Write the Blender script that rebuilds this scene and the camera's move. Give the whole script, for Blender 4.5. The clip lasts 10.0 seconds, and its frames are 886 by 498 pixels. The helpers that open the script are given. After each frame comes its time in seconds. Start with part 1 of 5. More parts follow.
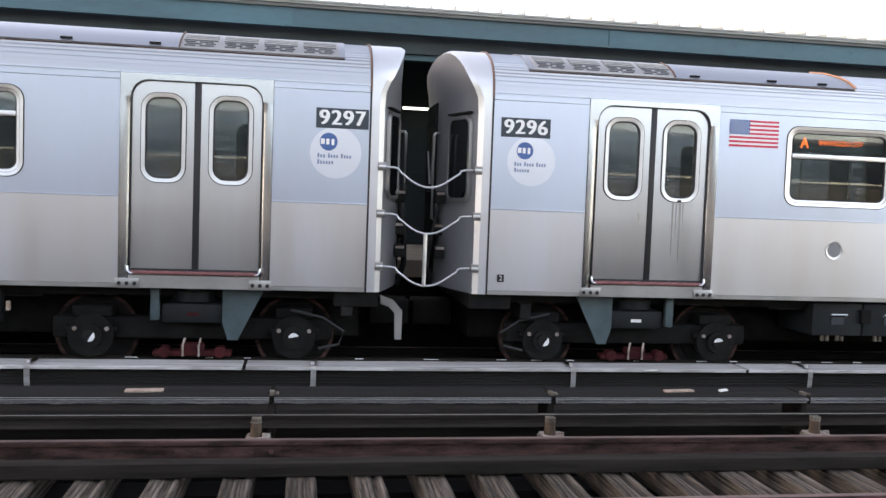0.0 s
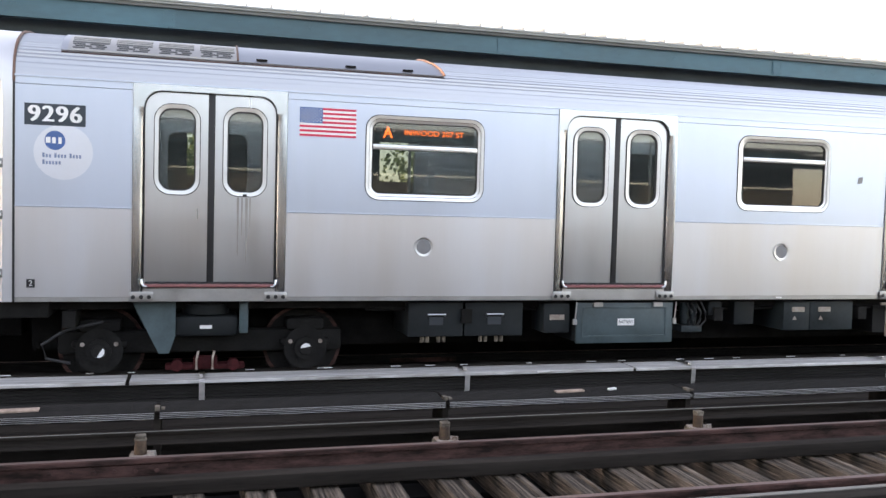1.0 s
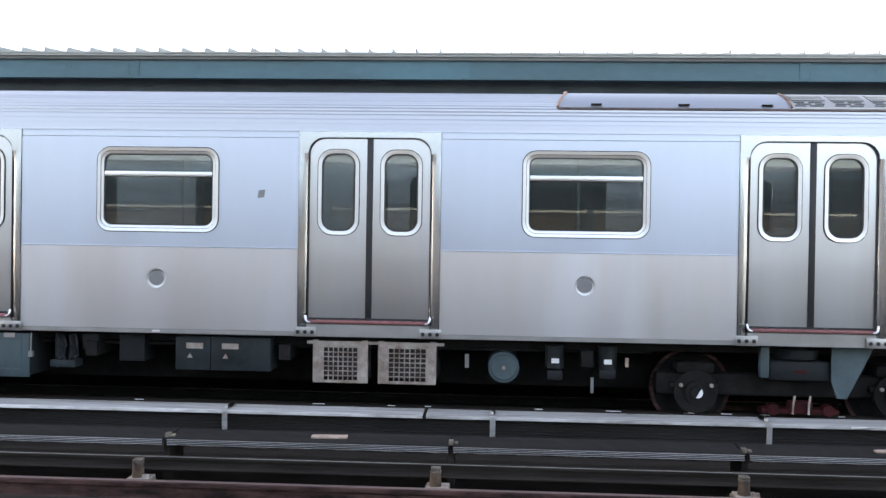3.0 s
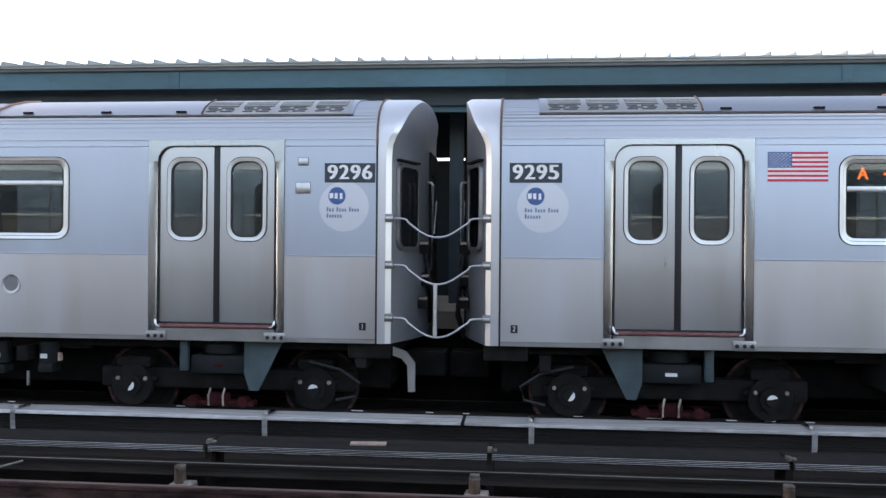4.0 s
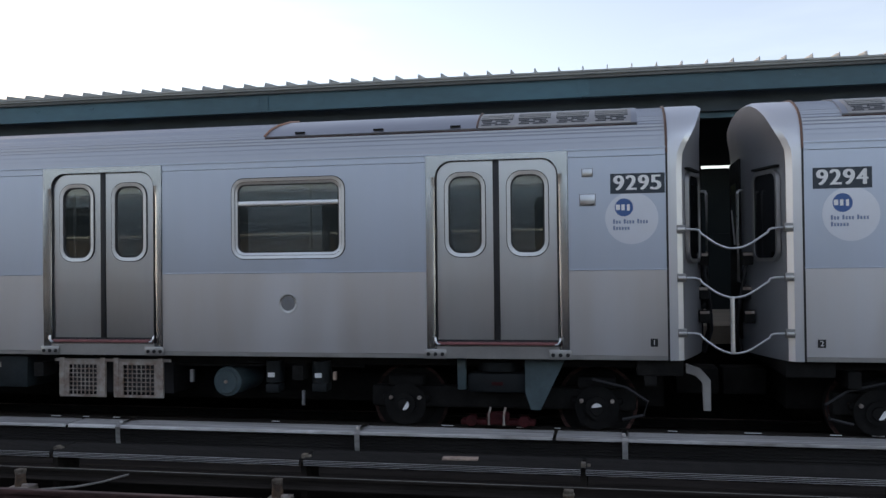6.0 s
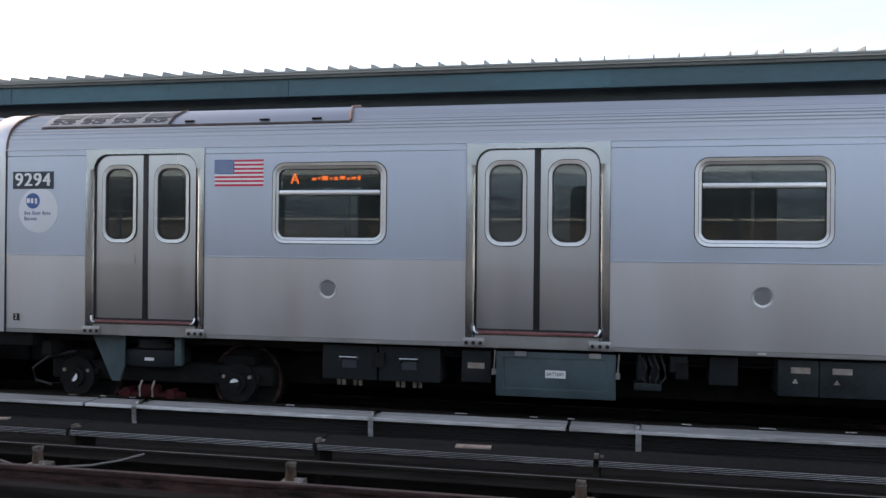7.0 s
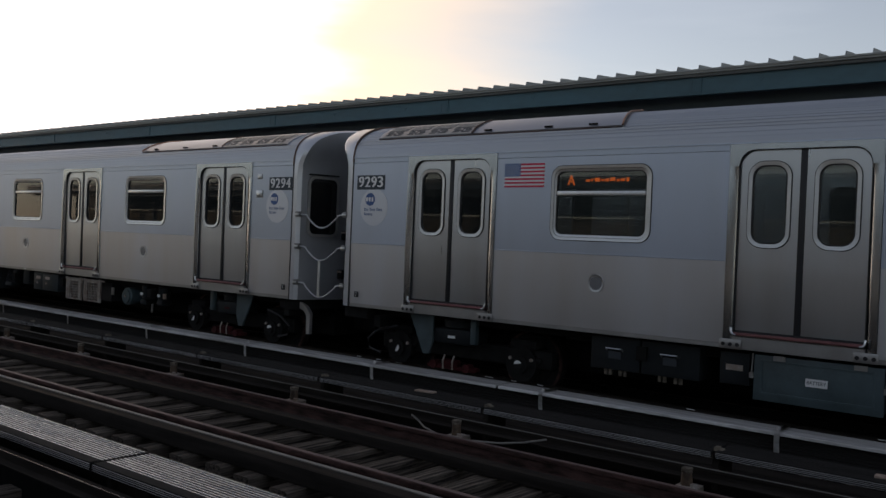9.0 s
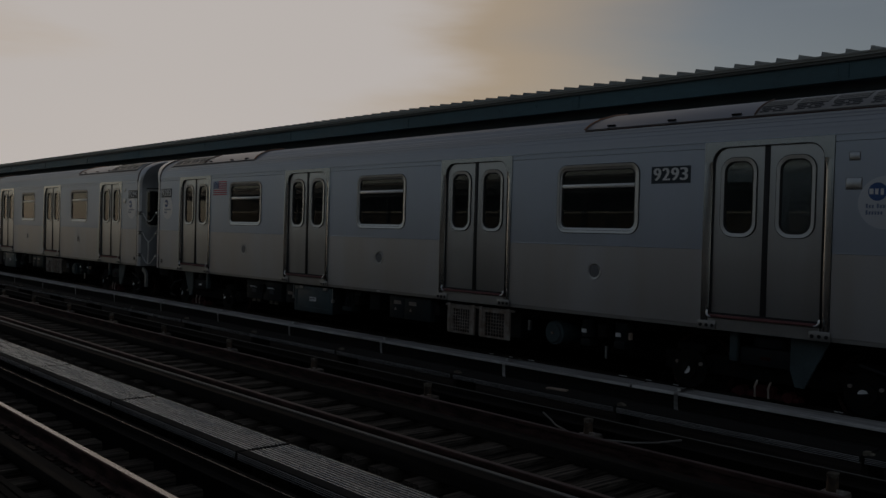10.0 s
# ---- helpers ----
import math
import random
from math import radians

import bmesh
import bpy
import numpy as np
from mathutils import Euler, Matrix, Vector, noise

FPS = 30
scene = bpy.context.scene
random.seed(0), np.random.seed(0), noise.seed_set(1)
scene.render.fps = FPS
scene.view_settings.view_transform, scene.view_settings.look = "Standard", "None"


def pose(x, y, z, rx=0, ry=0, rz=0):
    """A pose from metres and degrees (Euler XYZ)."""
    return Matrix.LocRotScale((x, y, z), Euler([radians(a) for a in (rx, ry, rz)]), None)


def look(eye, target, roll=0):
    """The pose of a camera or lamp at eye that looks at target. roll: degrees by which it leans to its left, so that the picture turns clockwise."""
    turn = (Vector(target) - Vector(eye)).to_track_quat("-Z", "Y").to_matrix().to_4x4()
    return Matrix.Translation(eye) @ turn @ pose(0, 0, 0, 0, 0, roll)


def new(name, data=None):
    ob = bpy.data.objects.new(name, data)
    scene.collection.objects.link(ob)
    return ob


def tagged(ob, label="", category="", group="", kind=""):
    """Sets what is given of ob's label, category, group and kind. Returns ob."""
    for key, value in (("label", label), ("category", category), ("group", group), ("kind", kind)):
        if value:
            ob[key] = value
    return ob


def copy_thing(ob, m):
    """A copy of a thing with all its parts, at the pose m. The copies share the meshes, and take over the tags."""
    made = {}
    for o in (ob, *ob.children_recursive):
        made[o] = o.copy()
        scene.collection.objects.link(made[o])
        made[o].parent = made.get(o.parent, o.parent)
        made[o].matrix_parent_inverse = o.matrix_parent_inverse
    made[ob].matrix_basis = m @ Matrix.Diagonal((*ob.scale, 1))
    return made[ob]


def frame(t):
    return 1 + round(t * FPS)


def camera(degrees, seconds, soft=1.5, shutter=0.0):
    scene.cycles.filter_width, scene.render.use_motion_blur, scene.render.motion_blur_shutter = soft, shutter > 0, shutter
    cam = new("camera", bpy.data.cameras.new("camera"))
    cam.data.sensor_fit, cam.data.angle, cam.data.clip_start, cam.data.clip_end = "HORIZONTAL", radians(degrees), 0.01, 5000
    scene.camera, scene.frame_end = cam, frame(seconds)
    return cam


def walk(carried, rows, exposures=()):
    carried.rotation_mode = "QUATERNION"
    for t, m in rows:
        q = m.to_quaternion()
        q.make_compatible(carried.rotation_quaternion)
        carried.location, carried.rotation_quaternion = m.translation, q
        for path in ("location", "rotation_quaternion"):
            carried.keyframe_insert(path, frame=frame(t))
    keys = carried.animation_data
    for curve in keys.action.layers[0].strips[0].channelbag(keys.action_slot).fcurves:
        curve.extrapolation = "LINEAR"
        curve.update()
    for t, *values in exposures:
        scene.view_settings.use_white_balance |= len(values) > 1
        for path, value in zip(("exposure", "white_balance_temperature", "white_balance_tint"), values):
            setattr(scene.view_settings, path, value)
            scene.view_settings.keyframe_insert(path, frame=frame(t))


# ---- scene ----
HCAM = 1.97        # camera above the railheads
SIDE = 9.03        # near side of the moving train
CAR = 18.35        # car pitch

cam = camera(54.06, 10.0)
ROWS = [  # seconds, yaw, pitch, roll, hand sway in x and y
    (0.0, -8.93, -3.27, -2.11, -0.021, -0.045), (0.5, -14.25, -2.95, -2.26, 0.021, -0.035), (1.0, -15.82, -2.68, -1.53, 0.027, -0.011),
    (1.5, -15.81, -2.5, -1.37, 0.022, 0.021), (2.0, -9.56, -1.63, -1.01, 0.051, -0.009), (2.5, -0.72, -0.76, -1.33, 0.033, 0.01),
    (4.0, 5.44, 0.0, -0.48, 0.027, 0.029), (4.5, 8.34, 0.49, -0.2, -0.026, 0.01), (5.0, 10.35, 0.97, 0.3, -0.01, 0.034),
    (5.5, 10.93, 1.14, 0.69, -0.013, 0.015), (7.0, 11.95, 0.17, -0.57, -0.03, 0.018), (7.5, 14.65, -0.15, -1.88, -0.063, -0.027),
    (8.0, 21.97, -0.31, -2.47, -0.025, -0.015), (8.5, 30.65, -0.36, -2.58, -0.04, -0.047), (9.0, 38.68, -0.53, -2.4, 0.069, 0.001),
    (9.5, 43.55, -0.73, -1.81, 0.135, 0.054), (10.0, 47.61, -0.96, -1.63, 0.154, 0.009)]
EXPOSURES = [(0.0, 2.50, 7050, 21), (0.5, 2.68, 7050, 21), (1.0, 2.60, 7050, 21), (1.5, 2.60, 7000, 20), (2.0, 2.78, 6800, 19), (2.5, 2.80, 6700, 18), (4.0, 2.10, 6300, 18), (4.5, 1.98, 6400, 18),
             (5.5, 1.1, 6400, 19), (7.0, 1.55, 6500, 19), (8.0, 1.8, 6700, 19), (8.5, 0.80, 6650, 19), (9.0, 0.0, 6650, 18), (9.5, -0.92, 6550, 16), (10.0, -1.80, 6600, 14)]
walk(cam, [(t, pose(sx, sy, HCAM, 90 + p, r, y)) for t, y, p, r, sx, sy in ROWS], EXPOSURES)
TRAIN = [(0.0, -1.486), (0.5, 0.239), (1.0, 2.068), (1.5, 4.255), (2.0, 6.881), (2.5, 9.597), (4.0, 19.011), (4.5, 22.944), (5.0, 26.88),
         (5.5, 30.992), (7.0, 44.369), (7.5, 49.093), (8.0, 53.668), (8.5, 58.714), (9.0, 64.354), (9.5, 69.762), (10.0, 75.302)]

# ---- light: low sun behind the far platform roof, thin evening haze ----
SUN_AZ, SUN_EL = -66.3, 6.5
world = bpy.data.worlds.new("sky")
scene.world = world
world.use_nodes = True
wn, wl = world.node_tree.nodes, world.node_tree.links
sky = wn.new("ShaderNodeTexSky")
sky.sky_type, sky.sun_disc = "NISHITA", False
sky.sun_elevation, sky.sun_rotation = radians(SUN_EL), radians(SUN_AZ)
sky.air_density, sky.dust_density, sky.ozone_density = 1.0, 0.6, 2.0
wn["Background"].inputs[1].default_value = 0.15
haze = wn.new("ShaderNodeHueSaturation")          # thin high haze whitens the blue
haze.inputs["Saturation"].default_value, haze.inputs["Value"].default_value = 0.55, 1.25
cloud_co, cloud_map, cloud, cloud_amt, veil = (wn.new("ShaderNode" + k) for k in ("TexCoord", "Mapping", "TexNoise", "MapRange", "Mix"))
cloud_map.inputs["Scale"].default_value = (1.2, 1.2, 7.0)
cloud.inputs["Scale"].default_value, cloud.inputs["Detail"].default_value = 2.2, 6
cloud_amt.inputs[1].default_value, cloud_amt.inputs[2].default_value, cloud_amt.inputs[4].default_value = 0.42, 0.72, 0.4
veil.data_type, veil.blend_type = "RGBA", "MULTIPLY"
veil.inputs[7].default_value = (1.45, 1.38, 1.30, 1)
wl.new(cloud_co.outputs["Generated"], cloud_map.inputs[0]), wl.new(cloud_map.outputs[0], cloud.inputs[0])
wl.new(cloud.outputs[0], cloud_amt.inputs[0]), wl.new(cloud_amt.outputs[0], veil.inputs[0])
wl.new(sky.outputs[0], haze.inputs["Color"]), wl.new(haze.outputs[0], veil.inputs[6])
# thin cloud in front of the sun, lit evenly through
sun_dir = wn.new("ShaderNodeVectorMath")
sun_dir.operation = "DOT_PRODUCT"
sun_dir.inputs[1].default_value = (math.sin(radians(SUN_AZ)) * math.cos(radians(SUN_EL + 5)), math.cos(radians(SUN_AZ)) * math.cos(radians(SUN_EL + 5)), math.sin(radians(SUN_EL + 5)))
ragged = wn.new("ShaderNodeMath")
ragged.operation = "MULTIPLY_ADD"
ragged.inputs[1].default_value = 0.11
wl.new(cloud_co.outputs["Generated"], sun_dir.inputs[0])
wl.new(cloud.outputs[0], ragged.inputs[0]), wl.new(sun_dir.outputs["Value"], ragged.inputs[2])
below = veil
for near, far, most, tone in ((0.845, 1.005, 0.80, (8.6, 6.8, 4.6)), (0.985, 1.040, 0.92, (10.8, 10.4, 9.9))):
    bank, lit = wn.new("ShaderNodeMapRange"), wn.new("ShaderNodeMix")
    bank.interpolation_type = "SMOOTHSTEP"
    bank.inputs[1].default_value, bank.inputs[2].default_value, bank.inputs[4].default_value = near, far, most
    lit.data_type = "RGBA"
    lit.inputs[7].default_value = (*tone, 1)
    wl.new(ragged.outputs[0], bank.inputs[0]), wl.new(bank.outputs[0], lit.inputs[0]), wl.new(below.outputs[2], lit.inputs[6])
    below = lit
wl.new(below.outputs[2], wn["Background"].inputs[0])
sun = new("sun", bpy.data.lights.new("sun", "SUN"))
sun.data.energy, sun.data.angle, sun.data.color = 1.2, radians(0.6), (1.0, 0.78, 0.55)
sun.matrix_world = look((0, 0, 30), (0 - math.sin(radians(SUN_AZ)) * 10, -math.cos(radians(SUN_AZ)) * 10, 30 - math.tan(radians(SUN_EL)) * 10))


# ---- materials ----
def mat(name, color, rough=0.6, metal=0.0, vary=0.15, scale=3.0, stretch=(1, 1, 1), bump=0.0, fine=40.0, color2=None, rvary=0.1, spec=0.5, ramp_at=(0.45, 0.9)):
    """Principled surface with two scales of noise in colour and roughness, in object space."""
    m = bpy.data.materials.new(name)
    m.use_nodes = True
    n, l = m.node_tree.nodes, m.node_tree.links
    b = n["Principled BSDF"]
    b.inputs["Metallic"].default_value = metal
    b.inputs["Specular IOR Level"].default_value = spec
    geo = n.new("ShaderNodeNewGeometry")
    mp = n.new("ShaderNodeMapping")
    co = n.new("ShaderNodeTexCoord")
    mp.inputs["Scale"].default_value = stretch
    l.new(co.outputs["Object"], mp.inputs[0])
    n1, n2 = n.new("ShaderNodeTexNoise"), n.new("ShaderNodeTexNoise")
    n1.inputs["Scale"].default_value, n2.inputs["Scale"].default_value = scale, fine
    n1.inputs["Detail"].default_value, n2.inputs["Detail"].default_value = 5, 3
    l.new(mp.outputs[0], n1.inputs[0]), l.new(mp.outputs[0], n2.inputs[0])
    add = n.new("ShaderNodeMath")
    add.operation = "MULTIPLY_ADD"
    add.inputs[1].default_value = 0.35
    l.new(n2.outputs[0], add.inputs[0]), l.new(n1.outputs[0], add.inputs[2])
    ramp = n.new("ShaderNodeValToRGB")
    lo = [c * (1 - vary) for c in color[:3]] if color2 is None else color2
    ramp.color_ramp.elements[0].position, ramp.color_ramp.elements[1].position = ramp_at
    ramp.color_ramp.elements[0].color = (*lo[:3], 1)
    ramp.color_ramp.elements[1].color = (*[min(1, c * (1 + vary * 0.6)) for c in color[:3]], 1)
    l.new(add.outputs[0], ramp.inputs[0])
    info = n.new("ShaderNodeObjectInfo")
    hsv = n.new("ShaderNodeHueSaturation")
    val = n.new("ShaderNodeMapRange")
    val.inputs[3].default_value, val.inputs[4].default_value = 1 - vary * 0.5, 1 + vary * 0.5
    l.new(info.outputs["Random"], val.inputs[0]), l.new(val.outputs[0], hsv.inputs["Value"])
    l.new(ramp.outputs[0], hsv.inputs["Color"]), l.new(hsv.outputs[0], b.inputs["Base Color"])
    rr_ = n.new("ShaderNodeMapRange")
    rr_.inputs[1].default_value, rr_.inputs[2].default_value = 0.4, 0.95
    rr_.inputs[3].default_value, rr_.inputs[4].default_value = max(0.03, rough - rvary), min(1, rough + rvary)
    l.new(add.outputs[0], rr_.inputs[0]), l.new(rr_.outputs[0], b.inputs["Roughness"])
    if bump:
        bp = n.new("ShaderNodeBump")
        bp.inputs["Strength"].default_value, bp.inputs["Distance"].default_value = bump, 0.01
        l.new(add.outputs[0], bp.inputs["Height"]), l.new(bp.outputs[0], b.inputs["Normal"])
    return m


def glass(name, tint):
    m = bpy.data.materials.new(name)
    m.use_nodes = True
    n, l = m.node_tree.nodes, m.node_tree.links
    n.remove(n["Principled BSDF"])
    tr, gl, mix, fr = n.new("ShaderNodeBsdfTransparent"), n.new("ShaderNodeBsdfGlossy"), n.new("ShaderNodeMixShader"), n.new("ShaderNodeFresnel")
    tr.inputs[0].default_value = (*tint, 1)
    gl.inputs["Roughness"].default_value = 0.02
    fr.inputs[0].default_value = 1.75
    # thin uneven film of dust on the pane, its grey also standing for haze
    dust, film, nz, amt = n.new("ShaderNodeBsdfDiffuse"), n.new("ShaderNodeMixShader"), n.new("ShaderNodeTexNoise"), n.new("ShaderNodeMapRange")
    dust.inputs[0].default_value = (0.34, 0.38, 0.37, 1)
    nz.inputs["Scale"].default_value = 2.5
    amt.inputs[3].default_value, amt.inputs[4].default_value = 0.02, 0.08
    co = n.new("ShaderNodeTexCoord")
    l.new(co.outputs["Object"], nz.inputs[0]), l.new(nz.outputs[0], amt.inputs[0]), l.new(amt.outputs[0], film.inputs[0])
    l.new(tr.outputs[0], film.inputs[1]), l.new(dust.outputs[0], film.inputs[2])
    l.new(fr.outputs[0], mix.inputs[0]), l.new(film.outputs[0], mix.inputs[1]), l.new(gl.outputs[0], mix.inputs[2])
    l.new(mix.outputs[0], n["Material Output"].inputs[0])
    return m


def glow(name, color, strength):
    m = bpy.data.materials.new(name)
    m.use_nodes = True
    b = m.node_tree.nodes["Principled BSDF"]
    b.inputs["Base Color"].default_value = (0.02, 0.01, 0.01, 1)
    b.inputs["Emission Color"].default_value = (*color, 1)
    b.inputs["Emission Strength"].default_value = strength
    return m


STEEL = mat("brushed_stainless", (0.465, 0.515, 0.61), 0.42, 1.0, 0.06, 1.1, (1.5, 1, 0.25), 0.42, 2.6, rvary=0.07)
# lower panels: steel tinted warmer and lighter for the platform's reflected light
WARMSTEEL = mat("warm_reflection_stainless", (0.60, 0.602, 0.628), 0.45, 1.0, 0.07, 1.0, (1.7, 1, 0.22), 0.75, 2.6, color2=(0.58, 0.56, 0.555), rvary=0.07, ramp_at=(0.45, 0.9))
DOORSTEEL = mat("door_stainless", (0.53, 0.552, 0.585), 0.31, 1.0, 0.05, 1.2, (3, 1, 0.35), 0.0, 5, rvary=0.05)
POSTSTEEL = mat("polished_door_post", (0.41, 0.435, 0.47), 0.22, 1.0, 0.03, 1.5, (2, 1, 0.3), 0.0, 3, rvary=0.03)
ROOFSTEEL = mat("roof_stainless", (0.41, 0.425, 0.46), 0.44, 1.0, 0.10, 1.0, (0.3, 2, 2), 0.0, 20)
CAP = mat("silver_end_paint", (0.62, 0.63, 0.66), 0.32, 0.55, 0.05, 1.0, fine=4, rvary=0.03)
# end faces: the collar's silver darkened for the shade between cars
SHADECAP = mat("shaded_end_silver", (0.27, 0.275, 0.29), 0.40, 0.35, 0.12, 2.0)
SKIRT = mat("dull_aluminium", (0.42, 0.41, 0.40), 0.45, 0.9, 0.15, 4.0)
ALU = mat("bright_window_frame", (0.61, 0.62, 0.635), 0.34, 1.0, 0.02, 4.0, rvary=0.02)
RUBBER = mat("black_rubber", (0.012, 0.012, 0.014), 0.55, 0.0, 0.3, 8.0)
GLASS = glass("tinted_glass", (0.42, 0.46, 0.45))
# near-black: underframe grime, also the shade on far rails and below the decks
UNDER = mat("grime_and_shade_black", (0.015, 0.0145, 0.014), 0.9, 0.0, 0.5, 5.0, bump=0.3, spec=0.15)
BOXTEAL = mat("blue_grey_box_paint", (0.06, 0.09, 0.102), 0.5, 0.0, 0.2, 4.0, color2=(0.04, 0.06, 0.066))
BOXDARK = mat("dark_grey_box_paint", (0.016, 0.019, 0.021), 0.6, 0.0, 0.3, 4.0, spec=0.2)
BOXDIM = mat("dark_blue_grey_paint", (0.022, 0.030, 0.034), 0.55, 0.0, 0.3, 4.0, color2=(0.010, 0.013, 0.014), spec=0.25)
CAGE = mat("weathered_cage_steel", (0.36, 0.33, 0.30), 0.6, 0.3, 0.25, 8.0, color2=(0.20, 0.14, 0.11))
RED = mat("red_threshold_paint", (0.22, 0.085, 0.085), 0.6, 0.0, 0.3, 10.0)
REDDARK = mat("dark_red_paint", (0.045, 0.010, 0.011), 0.7, 0.0, 0.5, 10.0, spec=0.1)
WHITE = mat("white_enamel", (0.78, 0.78, 0.78), 0.45, 0.0, 0.05, 6.0)
NAVY = mat("dark_number_plate", (0.022, 0.035, 0.05), 0.4, 0.0, 0.1, 6.0)
DISC = mat("pale_decal", (0.60, 0.625, 0.69), 0.40, 0.9, 0.04, 6.0)
DRIP = mat("dried_drip", (0.33, 0.325, 0.32), 0.45, 0.8, 0.15, 9.0)
CAPTION = mat("blue_caption", (0.16, 0.21, 0.34), 0.45, 0.0, 0.1, 6.0)
SEAM = mat("brown_sealed_seam", (0.13, 0.075, 0.055), 0.55, 0.2, 0.3, 9.0)
VENTDARK = mat("dark_vent", (0.075, 0.08, 0.085), 0.6, 0.2, 0.3, 14.0)
BLACKGLASS = mat("black_glass", (0.008, 0.009, 0.010), 0.06, 0.0, 0.2, 2.0, rvary=0.02)
BLUE = mat("blue_decal", (0.045, 0.11, 0.30), 0.4, 0.0, 0.1, 6.0)
FLAGRED = mat("flag_red", (0.62, 0.02, 0.07), 0.45, 0.0, 0.05, 6.0)
GREYDISC = mat("grey_porthole", (0.20, 0.20, 0.21), 0.5, 0.3, 0.1, 12.0)
CHAIN = mat("galvanised_rod", (0.62, 0.62, 0.62), 0.35, 0.8, 0.1, 12.0)
CLAMP = mat("dull_clamp_steel", (0.24, 0.235, 0.23), 0.5, 0.7, 0.2, 12.0)
INTER = mat("interior_lining", (0.50, 0.50, 0.49), 0.6, 0.0, 0.1, 3.0)
SEAT = mat("pale_bench", (0.16, 0.20, 0.28), 0.5, 0.0, 0.1, 3.0)
DIMBLUE = mat("dark_blue_paint", (0.028, 0.034, 0.042), 0.6, 0.0, 0.2, 6.0)
EDGEGLINT = mat("sun_glint_orange", (0.40, 0.22, 0.14), 0.4, 0.8, 0.2, 8.0)
TUBE = glow("cabin_light", (0.95, 1.0, 0.98), 2.5)
LED = glow("orange_led", (1.0, 0.16, 0.015), 2.2)
TEAL = mat("teal_girder_paint", (0.05, 0.115, 0.145), 0.55, 0.0, 0.22, 1.2, (0.4, 1, 1), 0.05, 14, color2=(0.032, 0.078, 0.098))
GUTTER = mat("weathered_gutter", (0.11, 0.115, 0.11), 0.7, 0.1, 0.35, 1.5, (0.3, 1, 1), 0.1, 12)
DARKTEAL = mat("dark_teal_soffit", (0.055, 0.070, 0.080), 0.7, 0.0, 0.25, 2.0, spec=0.2)
ROOFING = mat("pale_roof_sheet", (0.30, 0.31, 0.30), 0.5, 0.4, 0.2, 2.0)
TIE = mat("weathered_tie", (0.135, 0.112, 0.092), 0.9, 0.0, 0.5, 3.0, (15, 0.6, 15), 1.0, 16, color2=(0.017, 0.014, 0.012), spec=0.12, ramp_at=(0.52, 0.88))
TIMBER = mat("dark_timber", (0.027, 0.023, 0.020), 0.9, 0.0, 0.45, 2.0, (0.5, 6, 6), 0.6, 12, spec=0.08)
RUST = mat("rusty_rail", (0.090, 0.049, 0.043), 0.8, 0.1, 0.5, 7.0, (0.5, 2, 2), 0.5, 45, color2=(0.020, 0.013, 0.011), spec=0.15, ramp_at=(0.5, 0.85))
RAILTOP = mat("worn_railhead", (0.36, 0.31, 0.27), 0.27, 0.9, 0.2, 6.0, (0.2, 1, 1))
RUSTHEAD = mat("rusted_railhead", (0.17, 0.118, 0.105), 0.55, 0.3, 0.3, 6.0, (0.2, 1, 1), spec=0.3)
COVER = mat("silver_cover_board", (0.60, 0.59, 0.58), 0.5, 0.1, 0.25, 2.5, (0.35, 9, 1), 0.15, 20, color2=(0.22, 0.20, 0.18), ramp_at=(0.42, 0.85))
FIBRE = mat("dark_ribbed_board", (0.027, 0.025, 0.024), 0.75, 0.0, 0.3, 3.0, (0.3, 3, 1), spec=0.1)
GLOSSFIBRE = mat("dark_board_base", (0.012, 0.011, 0.011), 0.7, 0.0, 0.3, 3.0, (0.3, 3, 1), spec=0.15)
RIBGLOSS = mat("glinting_grey_rib", (0.42, 0.41, 0.40), 0.28, 0.6, 0.25, 4.0, (0.3, 3, 1), spec=0.5)
EDGEGREY = mat("smooth_grey_board", (0.028, 0.027, 0.026), 0.85, 0.0, 0.25, 3.0, (0.3, 3, 1), spec=0.08)
RIBLIGHT = mat("worn_rib_edge", (0.50, 0.50, 0.50), 0.45, 0.2, 0.25, 5.0, (0.3, 1, 1))
PALEEDGE = mat("pale_worn_edge", (0.17, 0.16, 0.145), 0.6, 0.1, 0.3, 5.0, (0.3, 1, 1))
PORCELAIN = mat("weathered_insulator", (0.20, 0.175, 0.14), 0.7, 0.0, 0.3, 9.0, color2=(0.03, 0.022, 0.017), spec=0.2)
INSULATOR = mat("brown_insulator", (0.10, 0.065, 0.042), 0.5, 0.0, 0.3, 9.0, color2=(0.03, 0.02, 0.015), spec=0.3)
CONCRETE = mat("platform_concrete", (0.58, 0.49, 0.38), 0.85, 0.0, 0.2, 1.0, bump=0.2)
ASPHALT = mat("street_asphalt", (0.05, 0.05, 0.05), 0.9, 0.0, 0.2, 0.3, spec=0.2)
SCREEN = mat("painted_windscreen", (0.022, 0.030, 0.032), 0.6, 0.0, 0.2, 1.0, spec=0.2)
OLIVE = mat("faded_tan_windscreen", (0.21, 0.17, 0.11), 0.7, 0.0, 0.2, 1.0, spec=0.2)
BARK = mat("grey_brown_bark", (0.11, 0.085, 0.065), 0.9, 0.0, 0.4, 4.0, (3, 3, 0.6), 0.6, 20, spec=0.1)
LEAF = mat("green_leaves", (0.12, 0.17, 0.05), 0.6, 0.0, 0.4, 1.2, color2=(0.075, 0.12, 0.03), spec=0.3)
_n, _l = LEAF.node_tree.nodes, LEAF.node_tree.links
_thin, _mix = _n.new("ShaderNodeBsdfTranslucent"), _n.new("ShaderNodeMixShader")
